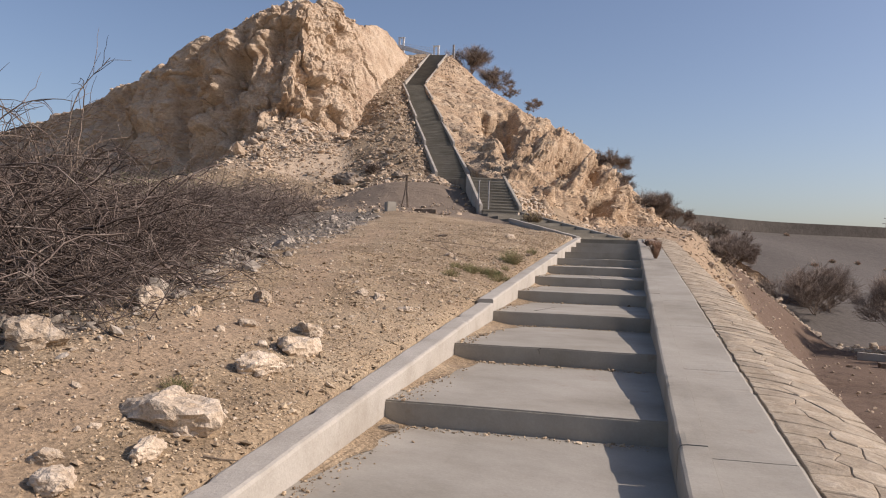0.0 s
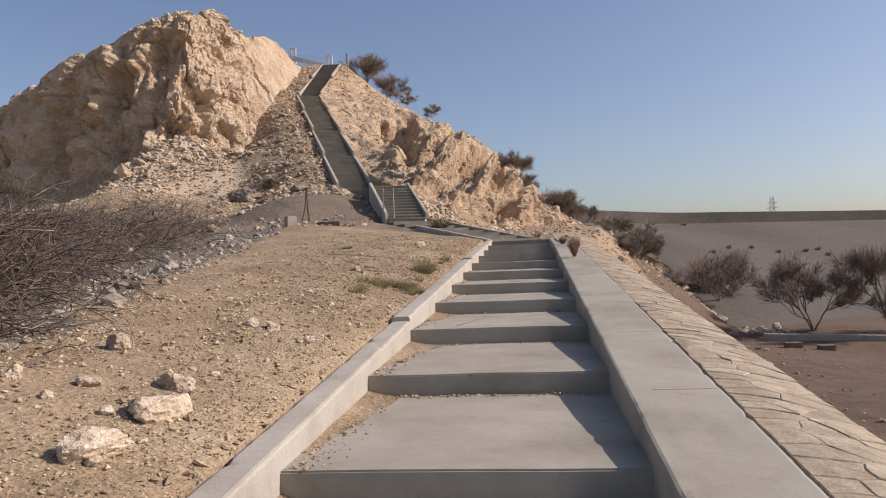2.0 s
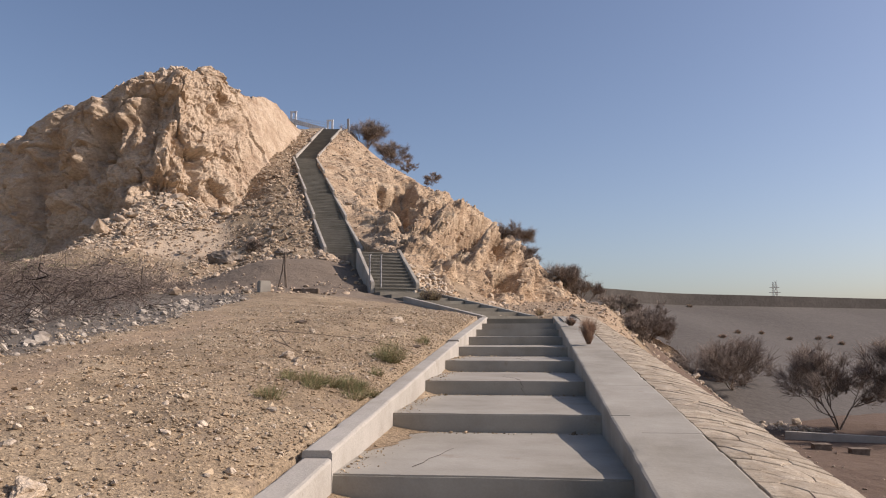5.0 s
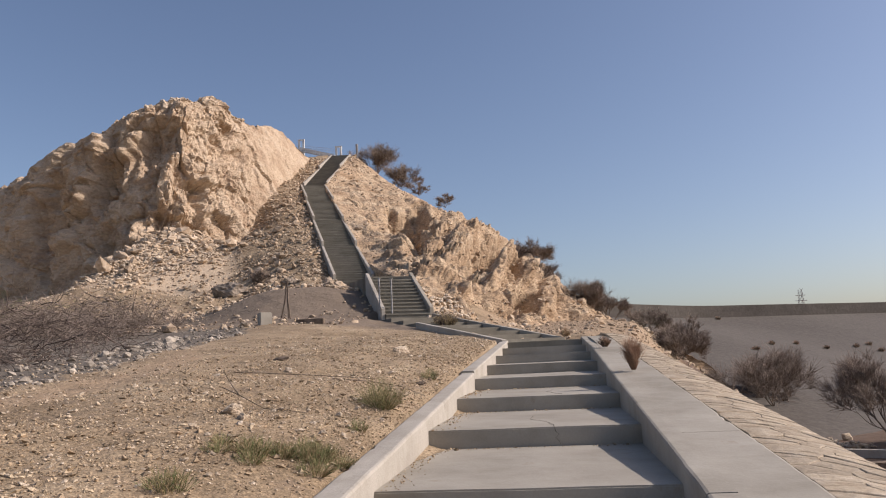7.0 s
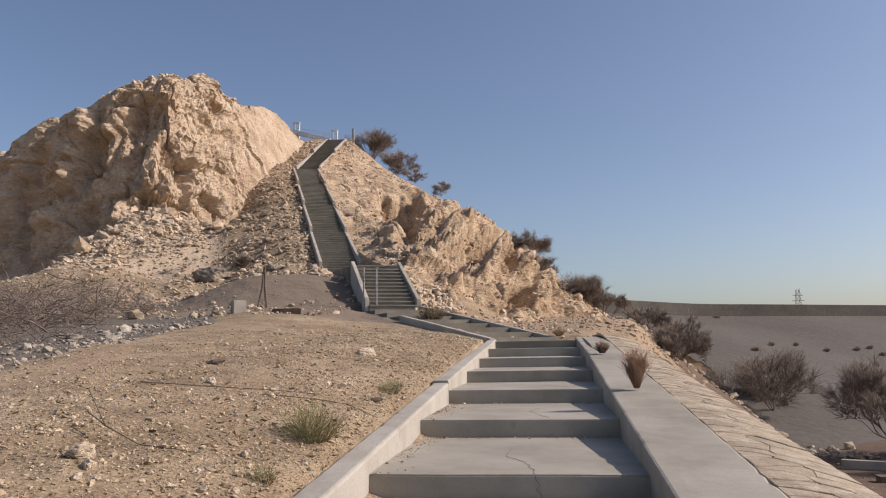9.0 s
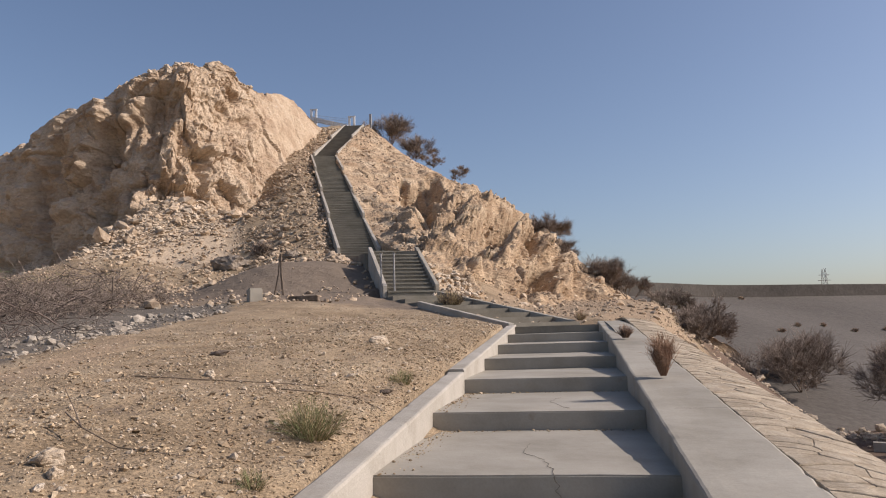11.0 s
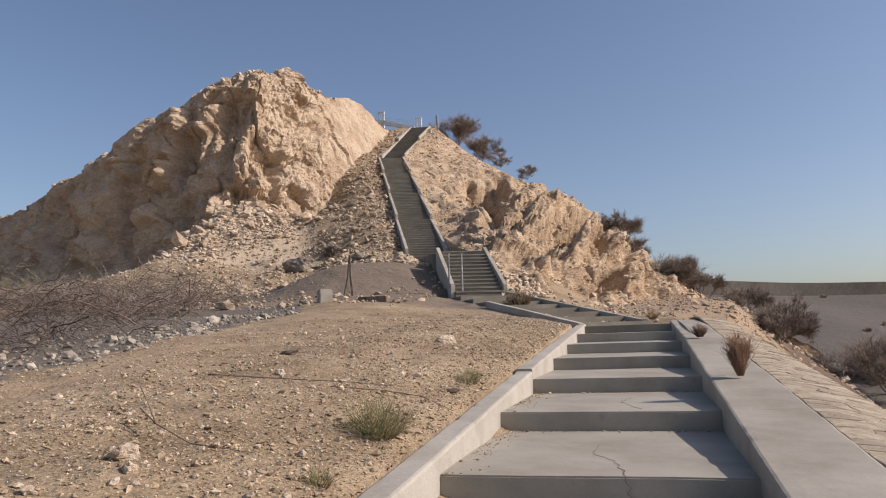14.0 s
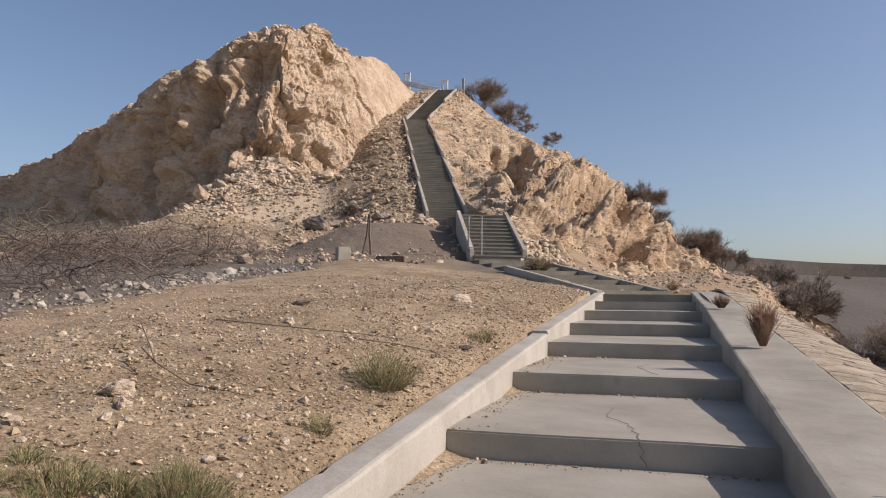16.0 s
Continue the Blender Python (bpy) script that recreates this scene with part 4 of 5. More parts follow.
def on_crest(rng):
    p = rng.choice(L_CREST)
    return p.x + rng.gauss(0, 0.1), p.y + rng.uniform(0, 0.15), p.z - 0.06, min(0.7, 0.13 * math.exp(abs(rng.gauss(0, 0.55))))


stones("crest_stones", 2600, on_crest, 24, PALE, "broken pale stones along the cliff crest")


def on_right_slope(rng):
    p = rng.choice(R_FACE)
    return p.x + rng.gauss(0, 0.05), p.y + rng.gauss(0, 0.05), p.z - 0.02, min(0.7, 0.07 * math.exp(abs(rng.gauss(0, 0.62))))


stones("slope_stones", 6000, on_right_slope, 25, RUBBLE, "loose stones lying on the rocky slope")


def on_low_ground(rng):
    x, y = rng.uniform(-1.5, 6.5), rng.uniform(15.5, 36)
    return x, y, ground(x, y), min(0.4, 0.05 * math.exp(abs(rng.gauss(0, 0.7))))


stones("sand_stones", 1500, on_low_ground, 26, RUBBLE, "small tan stones on sandy ground")

# ---------------------------------------------------------------- dead brush and plants
def near_heap(rng):
    y = rng.uniform(-10.4, -3.0)
    x = brush_edge(y) - 0.35 - 0.75 * smooth(-8, -4, y) - abs(rng.gauss(0, 1)) * 1.9
    d = brush_edge(y) - x
    return x, y, 0.2 + 1.0 * smooth(0.2, 1.8, d) * smooth(-2.6, -6.0, y)


brush_heap("thorn_brush", near_heap, 2300, 3, "tangled heap of dead grey-brown thorn branches", r=0.008, length=(0.6, 1.7), lean=0.35, branchlets=5)


def mid_heap(rng):
    y = rng.uniform(-3.5, 9)
    x = brush_edge(y) - 1.15 - abs(rng.gauss(0, 1)) * 2.6
    return x, y, 0.3 + 0.75 * smooth(0.2, 2.0, brush_edge(y) - x) * (0.4 + 0.6 * abs(math.sin(y * 0.8 + 0.4)))


brush_heap("thorn_brush", mid_heap, 900, 5, "low row of dead thorn branches on ashy ground", r=0.007, length=(0.5, 1.6), lean=0.3, branchlets=4)


def far_heap(rng):
    y = rng.uniform(11, 24)
    x = -10.6 - (y - 11) * 0.35 - abs(rng.gauss(0, 1)) * 4.8
    return x, y, 0.3 + 0.9 * smooth(-10, -15, x) * (0.5 + 0.5 * abs(math.sin(x * 0.7)))


brush_heap("thorn_brush", far_heap, 1000, 6, "wide patch of dry brown brush below the cliff", r=0.012, length=(0.8, 2.0), lean=0.6, branchlets=4, mat=TREE_TWIG)


def green_patch(rng):
    return -24 + rng.gauss(0, 2.4), 22 + rng.gauss(0, 1.6), 1.3


brush_heap("low_shrub", green_patch, 350, 8, "low dusty green shrub among dry brush", r=0.014, length=(0.5, 1.2), lean=0.8, branchlets=6, mat=GREEN)

for k, (x, y, h) in enumerate(((-15.48, 13, 1.1), (-14.64, 15, 1.2), (-13.22, 17, 1.0), (-12.53, 19, 0.8), (-19.59, 19, 1.3), (-17.9, 21, 1.1))):
    thorn_tree("dry_shrub", (x, y, ground(x, y)), h, h * 2.6, 160 + k, "low dead brown shrub with fanned bare branches", stems=7, twig=0.008, depth=3, kids=3, haze=3, group="dead shrubs before the cliff")

thorn_tree("dry_shrub", (-15.36, 35, ground(-15.36, 35)), 0.9, 0.9, 171, "small dark dry bush among rubble", stems=8, twig=0.012, depth=3, kids=4, haze=4, group="dead shrubs before the cliff")

# arching bare branches over the near heap
arch = tagged(empty("dead_acacia", (-4.35, -7.8, ground(-4.35, -7.8))), "bare dead acacia with thin arching branches", "tree")
rng = random.Random(23)
wood, twigs, tips = Tubes(5), Tubes(3), []
for k in range(3):
    d = Vector((rng.uniform(-0.5, 0.5), rng.uniform(-0.7, 0.5), 1.0)).normalized()
    limbs(rng, wood, twigs, Vector((-4.35, -7.8, ground(-4.35, -7.8) - 0.05)), d, 0.72, 0.026, 4, 0.17, 0.5, 3, -0.12, tips)
root = Vector((-4.35, -7.8, ground(-4.35, -7.8)))
for k in range(34):
    d = Vector((rng.uniform(-0.2, 0.9), rng.uniform(-0.7, 0.5), rng.uniform(0.6, 1.2))).normalized()
    pts, d2 = wander(rng, root + Vector((rng.gauss(0, 0.45), rng.gauss(0, 0.6), rng.uniform(0.7, 1.3))), d, rng.uniform(0.8, 1.5), 10, 0.1, -0.19)
    wood.add(pts, 0.009, 0.0035)
    for _ in range(8):
        i = rng.randrange(2, 10)
        e = (pts[i] - pts[i - 1]).normalized() + Vector((rng.gauss(0, 0.5), rng.gauss(0, 0.5), rng.gauss(0, 0.4)))
        p2, _d = wander(rng, pts[i], e.normalized(), rng.uniform(0.2, 0.6), 5, 0.18, -0.12)
        twigs.add(p2, 0.0045, 0.002)
tagged(wood.make("branch_tangle", BARK, arch), kind="stuff")
tagged(twigs.make("twig_tangle", TWIG, arch), kind="stuff")

GT = ground
tuft("grass_tuft", (-0.5, 0.25, GT(-0.5, 0.25)), 0.56, 0.33, 360, 1, (STRAW, GREEN), "olive green grass tuft with dry stems", fan=0.95)
tuft("grass_tuft", (-0.42, -0.95, GT(-0.42, -0.95)), 0.2, 0.14, 90, 2, (STRAW, GREEN), "small dry straw tuft on dirt")
tuft("grass_tuft", (-0.78, -2.42, GT(-0.78, -2.42)), 0.5, 0.15, 300, 3, (GREEN, STRAW), "green and straw tuft beside the wall")
tuft("grass_tuft", (-0.45, -2.15, GT(-0.45, -2.15)), 0.6, 0.18, 420, 4, (GREEN, STRAW), "fresh green tuft beside the wall")
tuft("grass_tuft", (-0.62, -2.3, GT(-0.62, -2.3)), 0.28, 0.14, 160, 41, (STRAW, GREEN), "dry brown tuft between green ones")
for k, (x, y, w, h) in enumerate(((-0.95, -2.55, 0.3, 0.12), (-0.7, -2.62, 0.26, 0.13), (-0.35, -2.4, 0.34, 0.16), (-0.28, -2.05, 0.26, 0.14), (-0.55, -2.0, 0.3, 0.12), (-1.05, -2.3, 0.22, 0.11))):
    tuft("grass_tuft", (x, y, GT(x, y)), w, h, 150, 140 + k, (GREEN, STRAW), "low sprawling green weed on stony dirt", fan=1.3)
tuft("grass_tuft", (-0.85, -3.4, GT(-0.85, -3.4)), 0.45, 0.16, 160, 5, (STRAW, GREEN), "thin dry grass tuft on the slope")
tuft("grass_tuft", (-0.9, -10.4, GT(-0.9, -10.4)), 0.25, 0.12, 130, 6, (GREEN, STRAW), "low green weed beside a rock")
tuft("grass_tuft", (-0.45, 3.0, GT(-0.45, 3.0)), 0.4, 0.2, 140, 7, (STRAW, GREEN), "dry straw tuft near the low wall")
tuft("grass_tuft", (-2.6, 20.4, GT(-2.6, 20.4)), 1.3, 0.6, 480, 8, (STRAW, TWIG), "dry shrubby tuft at the foot of the stairs", r=0.006)
tuft("brown_tuft", (2.3, 3.42, nose(3.42) + 0.18), 0.14, 0.47, 460, 9, (RUSTY, RUSTY), "upright rusty brown weed growing from a joint", cat="weed", droop=0.26, r=0.0026, fan=0.42)
tuft("brown_tuft", (2.24, 8.1, nose(8.1) + 0.18), 0.22, 0.24, 260, 10, (RUSTY, TWIG), "small rusty brown weed in a slab joint", cat="weed", r=0.003, fan=0.5)
tuft("brown_tuft", (1.6, 15.6, 1.2), 0.3, 0.3, 140, 13, (STRAW, RUSTY), "small dry weed beside the path", cat="weed", r=0.004)

# shrubs on and beside the hill
thorn_tree("hilltop_tree", (-18.28, 80.0, 22.89), 3.2, 7.0, 51, "dusty brown acacia with a wide flat crown", twig=0.013, haze=4, stems=7)
thorn_tree("hilltop_tree", (-14.78, 77.0, 20.55), 2.3, 5.4, 151, "low dusty brown acacia spreading along the ridge", twig=0.013, haze=4, stems=6)
thorn_tree("slope_shrub", (-12.32, 74.0, 18.65), 1.3, 2.0, 52, "small dark shrub on the ridge", twig=0.014, depth=3, haze=7)
thorn_tree("slope_shrub", (-8.84, 69.0, 16.1), 1.4, 2.2, 53, "small dark shrub on the ridge", twig=0.014, depth=3, haze=7)
thorn_tree("slope_shrub", (-0.3, 50.0, 6.9), 2.3, 2.8, 54, "dense dark brown shrub on the slope edge", twig=0.013, haze=7)
thorn_tree("slope_shrub", (0.64, 47.0, 4.8), 2.4, 2.8, 154, "dark brown shrub hanging over the cliff end", twig=0.013, haze=6)
thorn_tree("slope_shrub", (0.88, 44.0, 3.35), 2.0, 2.2, 55, "olive brown shrub at the cliff end", leafy=(3, 0.05, STRAW), twig=0.015)
thorn_tree("bare_tree", (1.0, 42.0, 3.92), 2.4, 1.6, 56, "bare leafless tree with forked branches", stems=2, twig=0.012, depth=3, kids=3, first=3, haze=1)
thorn_tree("slope_shrub", (3.08, 41.0, 2.5), 2.5, 3.8, 57, "wide brown shrub on tan ground", twig=0.011, stems=5, haze=6)
thorn_tree("slope_shrub", (4.89, 42.0, 2.39), 1.7, 3.0, 58, "low acacia with a flat sideways crown", stems=3, twig=0.011, first=3)
thorn_tree("bank_shrub", (6.57, 38, GT(6.57, 38)), 1.5, 2.8, 59, "dark tangled shrub above the valley", leafy=(1, 0.05, LEAF), twig=0.012)
thorn_tree("bank_shrub", (8.05, 36, GT(8.05, 36)), 2.0, 3.8, 60, "large brown thorn shrub on the embankment", twig=0.012, stems=5, haze=5)
thorn_tree("bank_shrub", (7.2, 32, GT(7.2, 32)), 1.6, 3.0, 61, "brown thorn shrub on the embankment", twig=0.013, stems=4)
thorn_tree("valley_tree", (14.9, 44, GT(14.9, 44)), 4.6, 6.6, 62, "bare brown acacia with a spreading crown", stems=3, twig=0.013, haze=9, first=3, group="valley acacias", kids=4)
thorn_tree("valley_tree", (17.6, 34.2, GT(17.6, 34.2)), 3.8, 5.2, 63, "dense brown acacia behind the kerb", stems=3, twig=0.013, haze=9, first=3, group="valley acacias", kids=4)
thorn_tree("valley_tree", (21.2, 32.6, GT(21.2, 32.6)), 4.8, 6.2, 64, "dense brown acacia behind the kerb", stems=3, twig=0.013, haze=9, first=3, group="valley acacias", kids=4)
thorn_tree("valley_tree", (12.3, 43, GT(12.3, 43)), 2.0, 1.6, 65, "thin bare sapling among stones", stems=2, twig=0.012, group="valley acacias", depth=3, kids=3)

# little shrubs rooted in the dam's face
for k, (x, y, z) in enumerate(((19.7, 82.8, 3.7), (18.4, 62.2, 0.25), (21.2, 67.9, 0.64), (24.5, 71.7, 0.56), (27.2, 71.7, 0.0), (30.9, 74.3, 0.0), (32.6, 75.7, 0.13), (32.8, 73.3, -0.5), (36.7, 74.9, -0.63))):
    tuft("dam_weed", (x, y, z - 0.05), 0.55, 0.5, 90, 70 + k, (LEAF, RUSTY), "dark weed rooted in the dam face", cat="weed", r=0.02, fan=0.9)

# ---------------------------------------------------------------- fittings and litter
for x, y, h in ((-5.64, 23.1, 1.62), (-5.14, 23.1, 1.6)):
    top = tagged(empty("handrail_post", (x, y, 2.42)), "slim grey metal post at the foot of the flight", "post", "posts before the flight")
    t = Tubes(8)
    t.add([Vector((x, y, 2.25)), Vector((x, y, 2.42 + h))], 0.035, 0.035)
    t.make("pole", METAL, top)
    part("cap", box(x - 0.05, x + 0.05, y - 0.05, y + 0.05, 2.42 + h, 2.45 + h, bevel=0.01), METAL, top)
for x, z, h in ((-27.0, 24.9, 2.4), (-22.45, 24.1, 2.0)):
    top = tagged(empty("gate_post", (x, 78.3, z)), "pair of white square posts on the terrace", "post", "terrace posts")
    for dx in (-0.28, 0.28):
        part("post", box(x + dx - 0.11, x + dx + 0.11, 78.2, 78.4, z, z + h, bevel=0.02), WHITE_PAINT, top)
    part("beam", box(x - 0.42, x + 0.42, 78.18, 78.42, z + h, z + h + 0.12, bevel=0.02), WHITE_PAINT, top)
top = tagged(empty("terrace_post", (-20.0, 77.4, 23.6)), "grey post at the head of the stairs", "post")
part("post", box(-20.12, -19.88, 77.3, 77.5, 23.0, 26.0, bevel=0.02), METAL, top)
top = tagged(empty("terrace_wall", (-24.6, 77.4, 24.4)), "low white wall with a wire fence", "wall", kind="structure")
part("coping", rail_block((-27.06, 77.4, 26.31), (-22.69, 77.4, 24.99), (0, 1, 0), 0.3, 0.5, 0, bevel=0.03), WHITE_PAINT, top)
t = Tubes(3)
for k in range(16):
    x = -26.6 + k * 0.25
    zb = 25.5 - (x + 26.6) * 0.197
    t.add([Vector((x, 77.4, zb)), Vector((x, 77.4, zb + 0.95))], 0.012, 0.012)
for k in range(4):
    t.add([Vector((-26.7, 77.4, 25.6 + k * 0.28)), Vector((-22.6, 77.4, 24.8 + k * 0.28))], 0.012, 0.012)
t.make("wire_mesh", METAL, top)
top = tagged(empty("marker_post", (-2.7, 56, 9.6)), "short white marker post on the slope", "post")
part("post", box(-2.8, -2.6, 55.9, 56.1, 8.6, 10.7, bevel=0.02), WHITE_CONCRETE, top)

# the distant pylon
top = tagged(empty("lattice_pylon", (95, 300, 8)), "thin steel lattice power pylon far away", "pylon")
t = Tubes(4)
for sx in (-1, 1):
    for sy in (-1, 1):
        t.add([Vector((95 + sx * 1.4, 300 + sy * 1.4, 4)), Vector((95 + sx * 0.5, 300 + sy * 0.5, 20.6))], 0.13, 0.1)
for k in range(8):
    z0, z1 = 5 + k * 2, 7 + k * 2
    w0, w1 = 1.4 - 0.054 * (z0 - 4), 1.4 - 0.054 * (z1 - 4)
    t.add([Vector((95 - w0, 298.6, z0)), Vector((95 + w1, 298.6, z1))], 0.08, 0.08)
    t.add([Vector((95 + w0, 298.6, z0)), Vector((95 - w1, 298.6, z1))], 0.08, 0.08)
t.make("mast", METAL, top)
t = Tubes(4)
for z, w in ((16.5, 2.2), (18.5, 1.8)):
    t.add([Vector((95 - w, 300, z)), Vector((95 + w, 300, z))], 0.12, 0.12)
t.make("arms", METAL, top)

# kerb and blocks in the valley
top = tagged(empty("valley_kerb", (16, 31, -4.6)), "pale concrete kerb along the valley road", "kerb", kind="structure")
for (xa, ya), (xb, yb) in (((13.9, 31.2), (19.3, 28.9)), ((19.31, 28.9), (27, 26)), ((27.01, 26), (40, 21))):
    part("kerbstone", rail_block((xa, ya, -4.27), (xb, yb, -4.27), (0.39, 0.92, 0), 0.34, 0.9, 0, bevel=0.03), WHITE_CONCRETE, top)
for x, y in ((14.2, 27.2), (15.6, 26.7)):
    z = GT(x, y)
    top = tagged(empty("dark_crate", (x, y, z)), "small dark box on the valley floor", "box", "boxes in the valley")
    part("body", box(x - 0.36, x + 0.36, y - 0.25, y + 0.25, z - 0.05, z + 0.2, bevel=0.03), BARK, top)
    part("lid", box(x - 0.39, x + 0.39, y - 0.28, y + 0.28, z + 0.2, z + 0.25, bevel=0.015), BARK, top)

# the litter before the hill
bx, by = -8.9, 18.9
bz = GT(bx, by)
top = tagged(empty("concrete_block", (bx, by, bz)), "grey concrete block standing on stony ground", "block")
cb, sb = 0.22 * math.cos(0.6), 0.22 * math.sin(0.6)
ring4 = [(bx + u * cb - w * sb, by + u * sb + w * cb) for u, w in ((-1, -1), (1, -1), (1, 1), (-1, 1))]
part("block", hull([(x, y, bz - 0.1) for x, y in ring4] + [(x, y, bz + 0.42) for x, y in ring4], bevel=0.03, rough=0.015, cuts=2), CONCRETE, top)
px, py = -7.3, 19.2
pz = GT(px, py)
top = tagged(empty("timber_plank", (px, py, pz)), "thick weathered plank lying on the ground", "plank")
part("plank", box(px - 0.5, px + 0.5, py - 0.15, py + 0.15, pz - 0.03, pz + 0.16, bevel=0.02, rough=0.01, cuts=2), BARK, top)
sx, sy = -8.7, 20.6
sz = GT(sx, sy)
top = tagged(empty("leaning_poles", (sx, sy, sz)), "three thin grey sticks leaning together", "stick")
for dx, dy, lean in ((-0.22, 0.0, 0.2), (0.08, 0.1, 0.02), (0.2, -0.1, -0.08)):
    t = Tubes(5)
    t.add([Vector((sx + dx, sy + dy, sz - 0.1)), Vector((sx + dx * 0.5 + lean * 0.3, sy, sz + 0.7)), Vector((sx + 0.04 + dx * 0.1, sy, sz + 1.45))], 0.03, 0.02)
    t.make("stick", BARK, top)
qx, qy = -13.2, 17.6
top = tagged(empty("fence_stake", (qx, qy, GT(qx, qy))), "single dark stake in the rubble", "stake")
t = Tubes(5)
t.add([Vector((qx, qy, GT(qx, qy) - 0.1)), Vector((qx + 0.03, qy, GT(qx, qy) + 1.1))], 0.04, 0.03)
t.make("stake", BARK, top)
for k, pts in enumerate((((-2.5, 1.3), (-1.9, 1.4), (-1.2, 1.75), (-0.9, 1.8)), ((-1.3, 1.3), (-0.9, 1.5), (-0.6, 1.72), (-0.28, 1.62)), ((-1.75, -0.7), (-1.5, -0.9), (-1.3, -0.85), (-0.9, -0.8)), ((-0.35, -11.0), (-0.28, -10.95), (-0.2, -10.85), (-0.1, -10.8)))):
    ob = tagged(empty("dry_stick", (*pts[0], GT(*pts[0]))), "thin dry brown stick lying on the dirt", "stick", "sticks on the slope")
    t = Tubes(4)
    P = [Vector((x, y, GT(x, y) + 0.012 + (0.09 if k == 2 and j in (0, 1) else 0.0))) for j, (x, y) in enumerate(pts)]
    t.add(P, 0.006, 0.003)
    if k == 2:
        t.add([P[1], P[1] + Vector((-0.12, 0.1, 0.1)), P[1] + Vector((-0.2, 0.12, 0.22))], 0.007, 0.003)
    t.make("stick", BARK, ob)
rock("dark_slag", (-2.57, 3.15), (0.26, 0.1, 0.07), 95, "dark flat scrap lying on dirt", mat=BARK, sink=0.1)
rock("dark_slag", (-0.44, 2.28), (0.14, 0.1, 0.06), 96, "dark flat scrap lying on dirt", mat=BARK, sink=0.1)

# hairline cracks in the steps
CRACK = material("crack_dirt", (0.1, 0.085, 0.07), (0.07, 0.06, 0.05), (0.13, 0.11, 0.09), 5, 50)


def crack(step_no, pts, width=0.005):
    """A thin crack: points (x, y from the nosing, height under the tread) on one step."""
    y0, z0 = Y5 + RUN * (step_no - 5), RISE * (step_no - 5)
    rg = random.Random(step_no)
    line = []
    for (ax, ay, az), (bx, by, bz) in zip(pts, pts[1:]):
        for k in range(5):
            f = k / 5
            line.append(Vector((ax + (bx - ax) * f + rg.gauss(0, 0.012), y0 + ay + (by - ay) * f, z0 - az - (bz - az) * f)))
    line.append(Vector((pts[-1][0], y0 + pts[-1][1], z0 - pts[-1][2])))
    t = Tubes(4)
    t.add(line, width, width * 0.5)
    t.make("crack", CRACK, steps)


crack(5, [(1.22, -0.009, 0.005), (1.25, -0.009, 0.16)], 0.003)
crack(5, [(1.22, 0.0, -0.005), (1.15, 0.5, -0.006), (0.95, 0.9, -0.006), (0.98, 1.4, -0.0055)], 0.002)
crack(6, [(1.3, 0.2, -0.006), (1.1, 0.9, -0.006), (1.2, 1.5, -0.0055)], 0.0018)
crack(2, [(0.86, -0.009, 0.004), (0.87, -0.009, 0.06)], 0.003)
crack(3, [(0.5, 0.3, -0.006), (0.7, 1.2, -0.006)], 0.003)

# ---------------------------------------------------------------- flagstones on the slope beside the slabs
X_IN, X_OUT, H_IN, H_OUT = 2.63, 3.3, 0.118, 0.0
bed = tagged(empty("flagstone_slope", (3.1, 0, 0)), "sloping verge of pale yellow irregular flagstones", "paving", kind="structure")


def verge(u, y):
    """A point of the verge: u from 0 at the slabs to 1 at the outer edge."""
    end = 0.55 * smooth(13, 17, y)
    return Vector((X_IN + (X_OUT - X_IN) * u, y, nose(y) * (1 - smooth(13, 20, y)) + nose(15) * smooth(13, 20, y) + H_IN + (H_OUT - H_IN) * max(u, 0.0) ** 1.7 - end * 0.2))


vs, fs = [], []
N = 120
for k in range(N + 1):
    y = -16 + 36 * k / N
    for u in (-0.02, 0.35, 0.7, 1.0):
        vs.append(verge(u, y) - Vector((0, 0, 0.009)))
    vs.append(verge(1.0, y) + Vector((0.06, 0, -0.5)))
for k in range(N):
    for j in range(4):
        fs.append((k * 5 + j, (k + 1) * 5 + j, (k + 1) * 5 + j + 1, k * 5 + j + 1))
mesh_part("mortar_bed", vs, fs, MORTAR, bed, smooth=True)
rng = random.Random(77)
seeds = []
y = -16.0
while y < 19.4:
    n = rng.choice((2, 2, 3))
    for k in range(n):
        seeds.append((X_IN + (X_OUT - X_IN) * (k + 0.5 + rng.uniform(-0.36, 0.36)) / n, y + rng.uniform(-0.08, 0.08)))
    y += rng.uniform(0.13, 0.22)


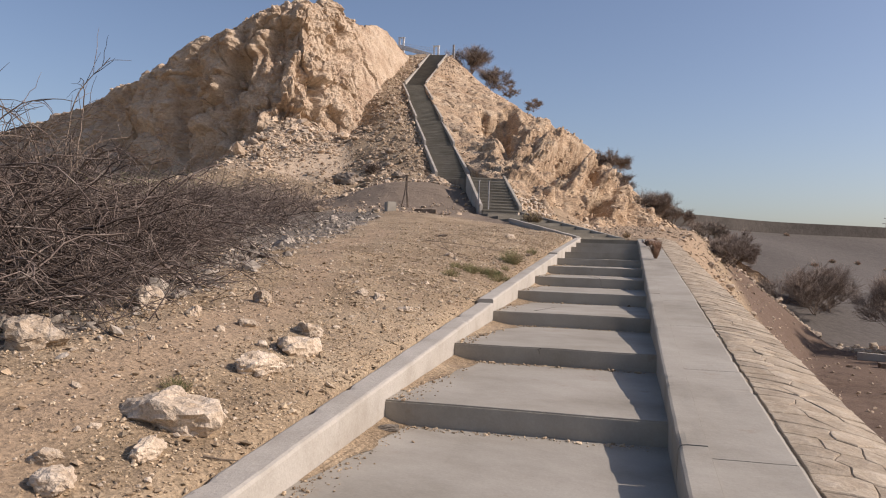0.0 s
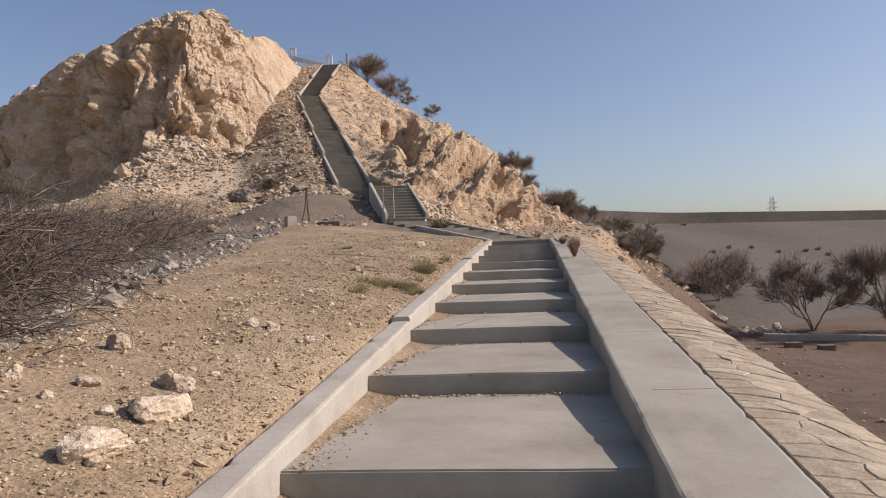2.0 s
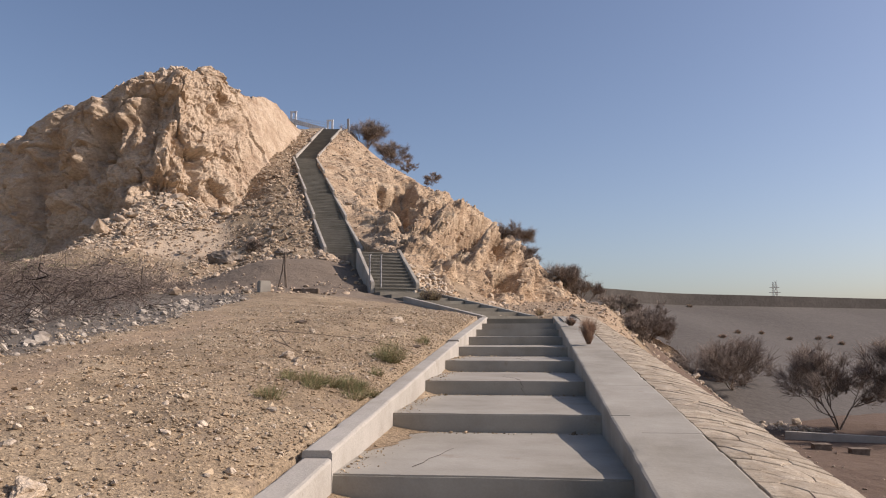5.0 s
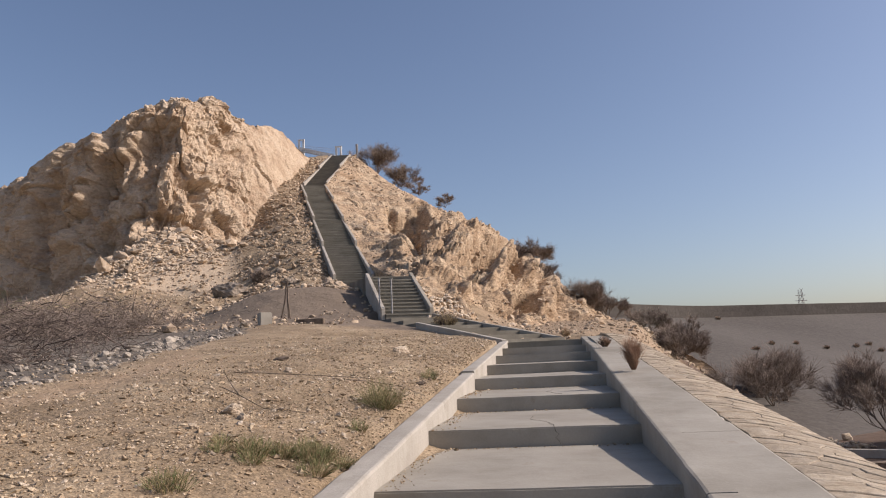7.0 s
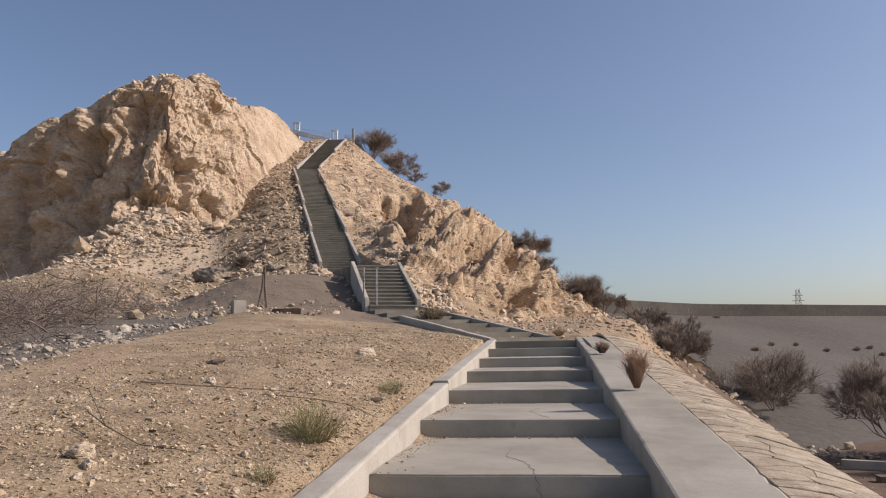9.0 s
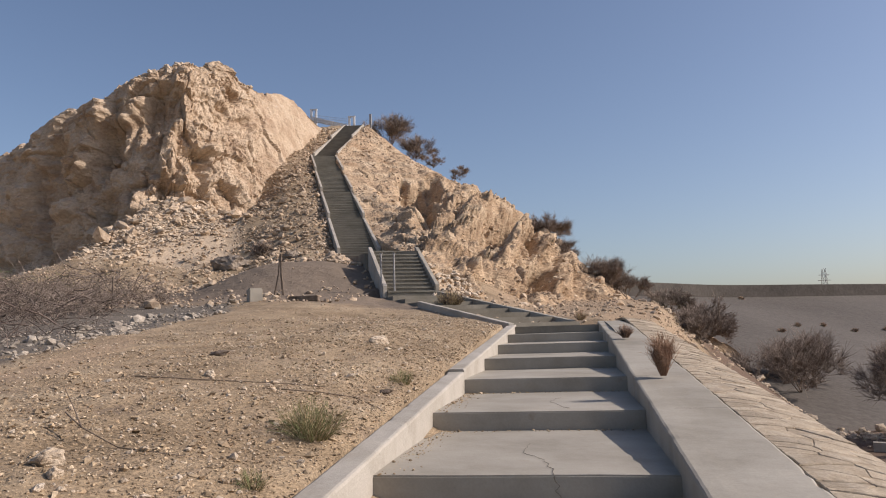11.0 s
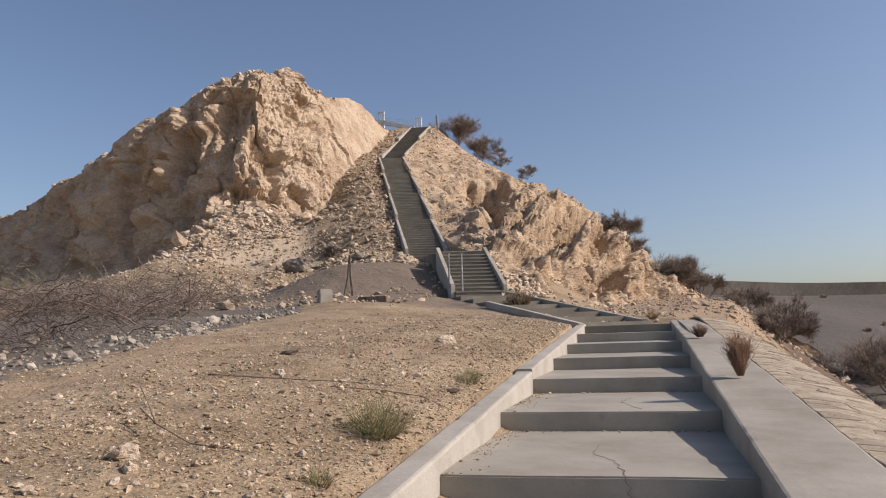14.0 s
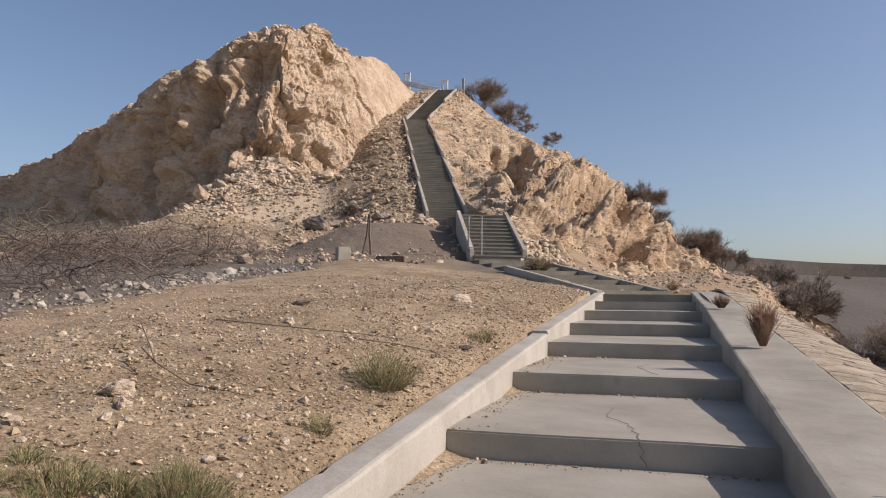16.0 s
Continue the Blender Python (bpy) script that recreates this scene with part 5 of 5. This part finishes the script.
def cell(i):
    # the stone round one seed: the strip cut by the lines half way to its neighbours
    px, py = seeds[i]
    poly = [(X_IN, py - 0.6), (X_OUT, py - 0.6), (X_OUT, py + 0.6), (X_IN, py + 0.6)]
    for j, (qx, qy) in enumerate(seeds):
        if j == i or abs(qy - py) > 1.2:
            continue
        nx_, ny_ = qx - px, (qy - py) * 1.6
        c = nx_ * (px + qx) / 2 + ny_ * (py + qy) / 2
        out = []
        for (ax, ay), (bx, by) in zip(poly, poly[1:] + poly[:1]):
            da, db = nx_ * ax + ny_ * ay - c, nx_ * bx + ny_ * by - c
            if da <= 0:
                out.append((ax, ay))
            if da * db < 0:
                f = da / (da - db)
                out.append((ax + (bx - ax) * f, ay + (by - ay) * f))
        poly = out
        if len(poly) < 3:
            break
    return poly


def on_verge(x, y):
    return verge(min(1.0, max(0.0, (x - X_IN) / (X_OUT - X_IN))), y).z


rest_v, rest_f, made = [], [], 0
for i in range(len(seeds)):
    poly = cell(i)
    if len(poly) < 3:
        continue
    # wobble along the edges
    ring = []
    for (ax, ay), (bx, by) in zip(poly, poly[1:] + poly[:1]):
        ring.append(Vector((ax, ay, 0)))
        if math.hypot(bx - ax, by - ay) > 0.16:
            mx, my = (ax + bx) / 2, (ay + by) / 2
            w = noise.noise_vector(Vector((mx * 7, my * 7, 0))) * 0.035
            ring.append(Vector((mx + w.x, my + w.y, 0)))
    mid = sum(ring, Vector()) / len(ring)
    n = len(ring)
    lift, tx, ty = rng.uniform(0.0, 0.007), rng.uniform(-0.008, 0.008), rng.uniform(-0.045, 0.02)
    gap = rng.uniform(0.0005, 0.003)
    low, edge, top = [], [], []
    for p in ring:
        d = (mid - p).normalized()
        q, r = p + d * gap, p + d * (gap + 0.007)
        z = on_verge(q.x, q.y) + lift + tx * (q.x - mid.x) + ty * (q.y - mid.y)
        low.append(Vector((q.x, q.y, z - 0.05)))
        edge.append(Vector((q.x, q.y, z - 0.006)))
        top.append(Vector((r.x, r.y, on_verge(r.x, r.y) + lift + tx * (r.x - mid.x) + ty * (r.y - mid.y))))
    c = Vector((mid.x, mid.y, on_verge(mid.x, mid.y) + lift + 0.004))
    vv = low + edge + top + [c]
    ff = []
    for k in range(n):
        k2 = (k + 1) % n
        ff += [(k, k2, n + k2, n + k), (n + k, n + k2, 2 * n + k2, 2 * n + k), (2 * n + k, 2 * n + k2, 3 * n)]
    if -10.5 < mid.y < 6.5 and made < 330:
        mesh_part("flagstone", vv, ff, FLAG, bed)
        made += 1
    else:
        o = len(rest_v)
        rest_v += vv
        rest_f += [tuple(o + q for q in f) for f in ff]
tagged(mesh_part("outer_flagstones", rest_v, rest_f, FLAG, bed), kind="stuff")
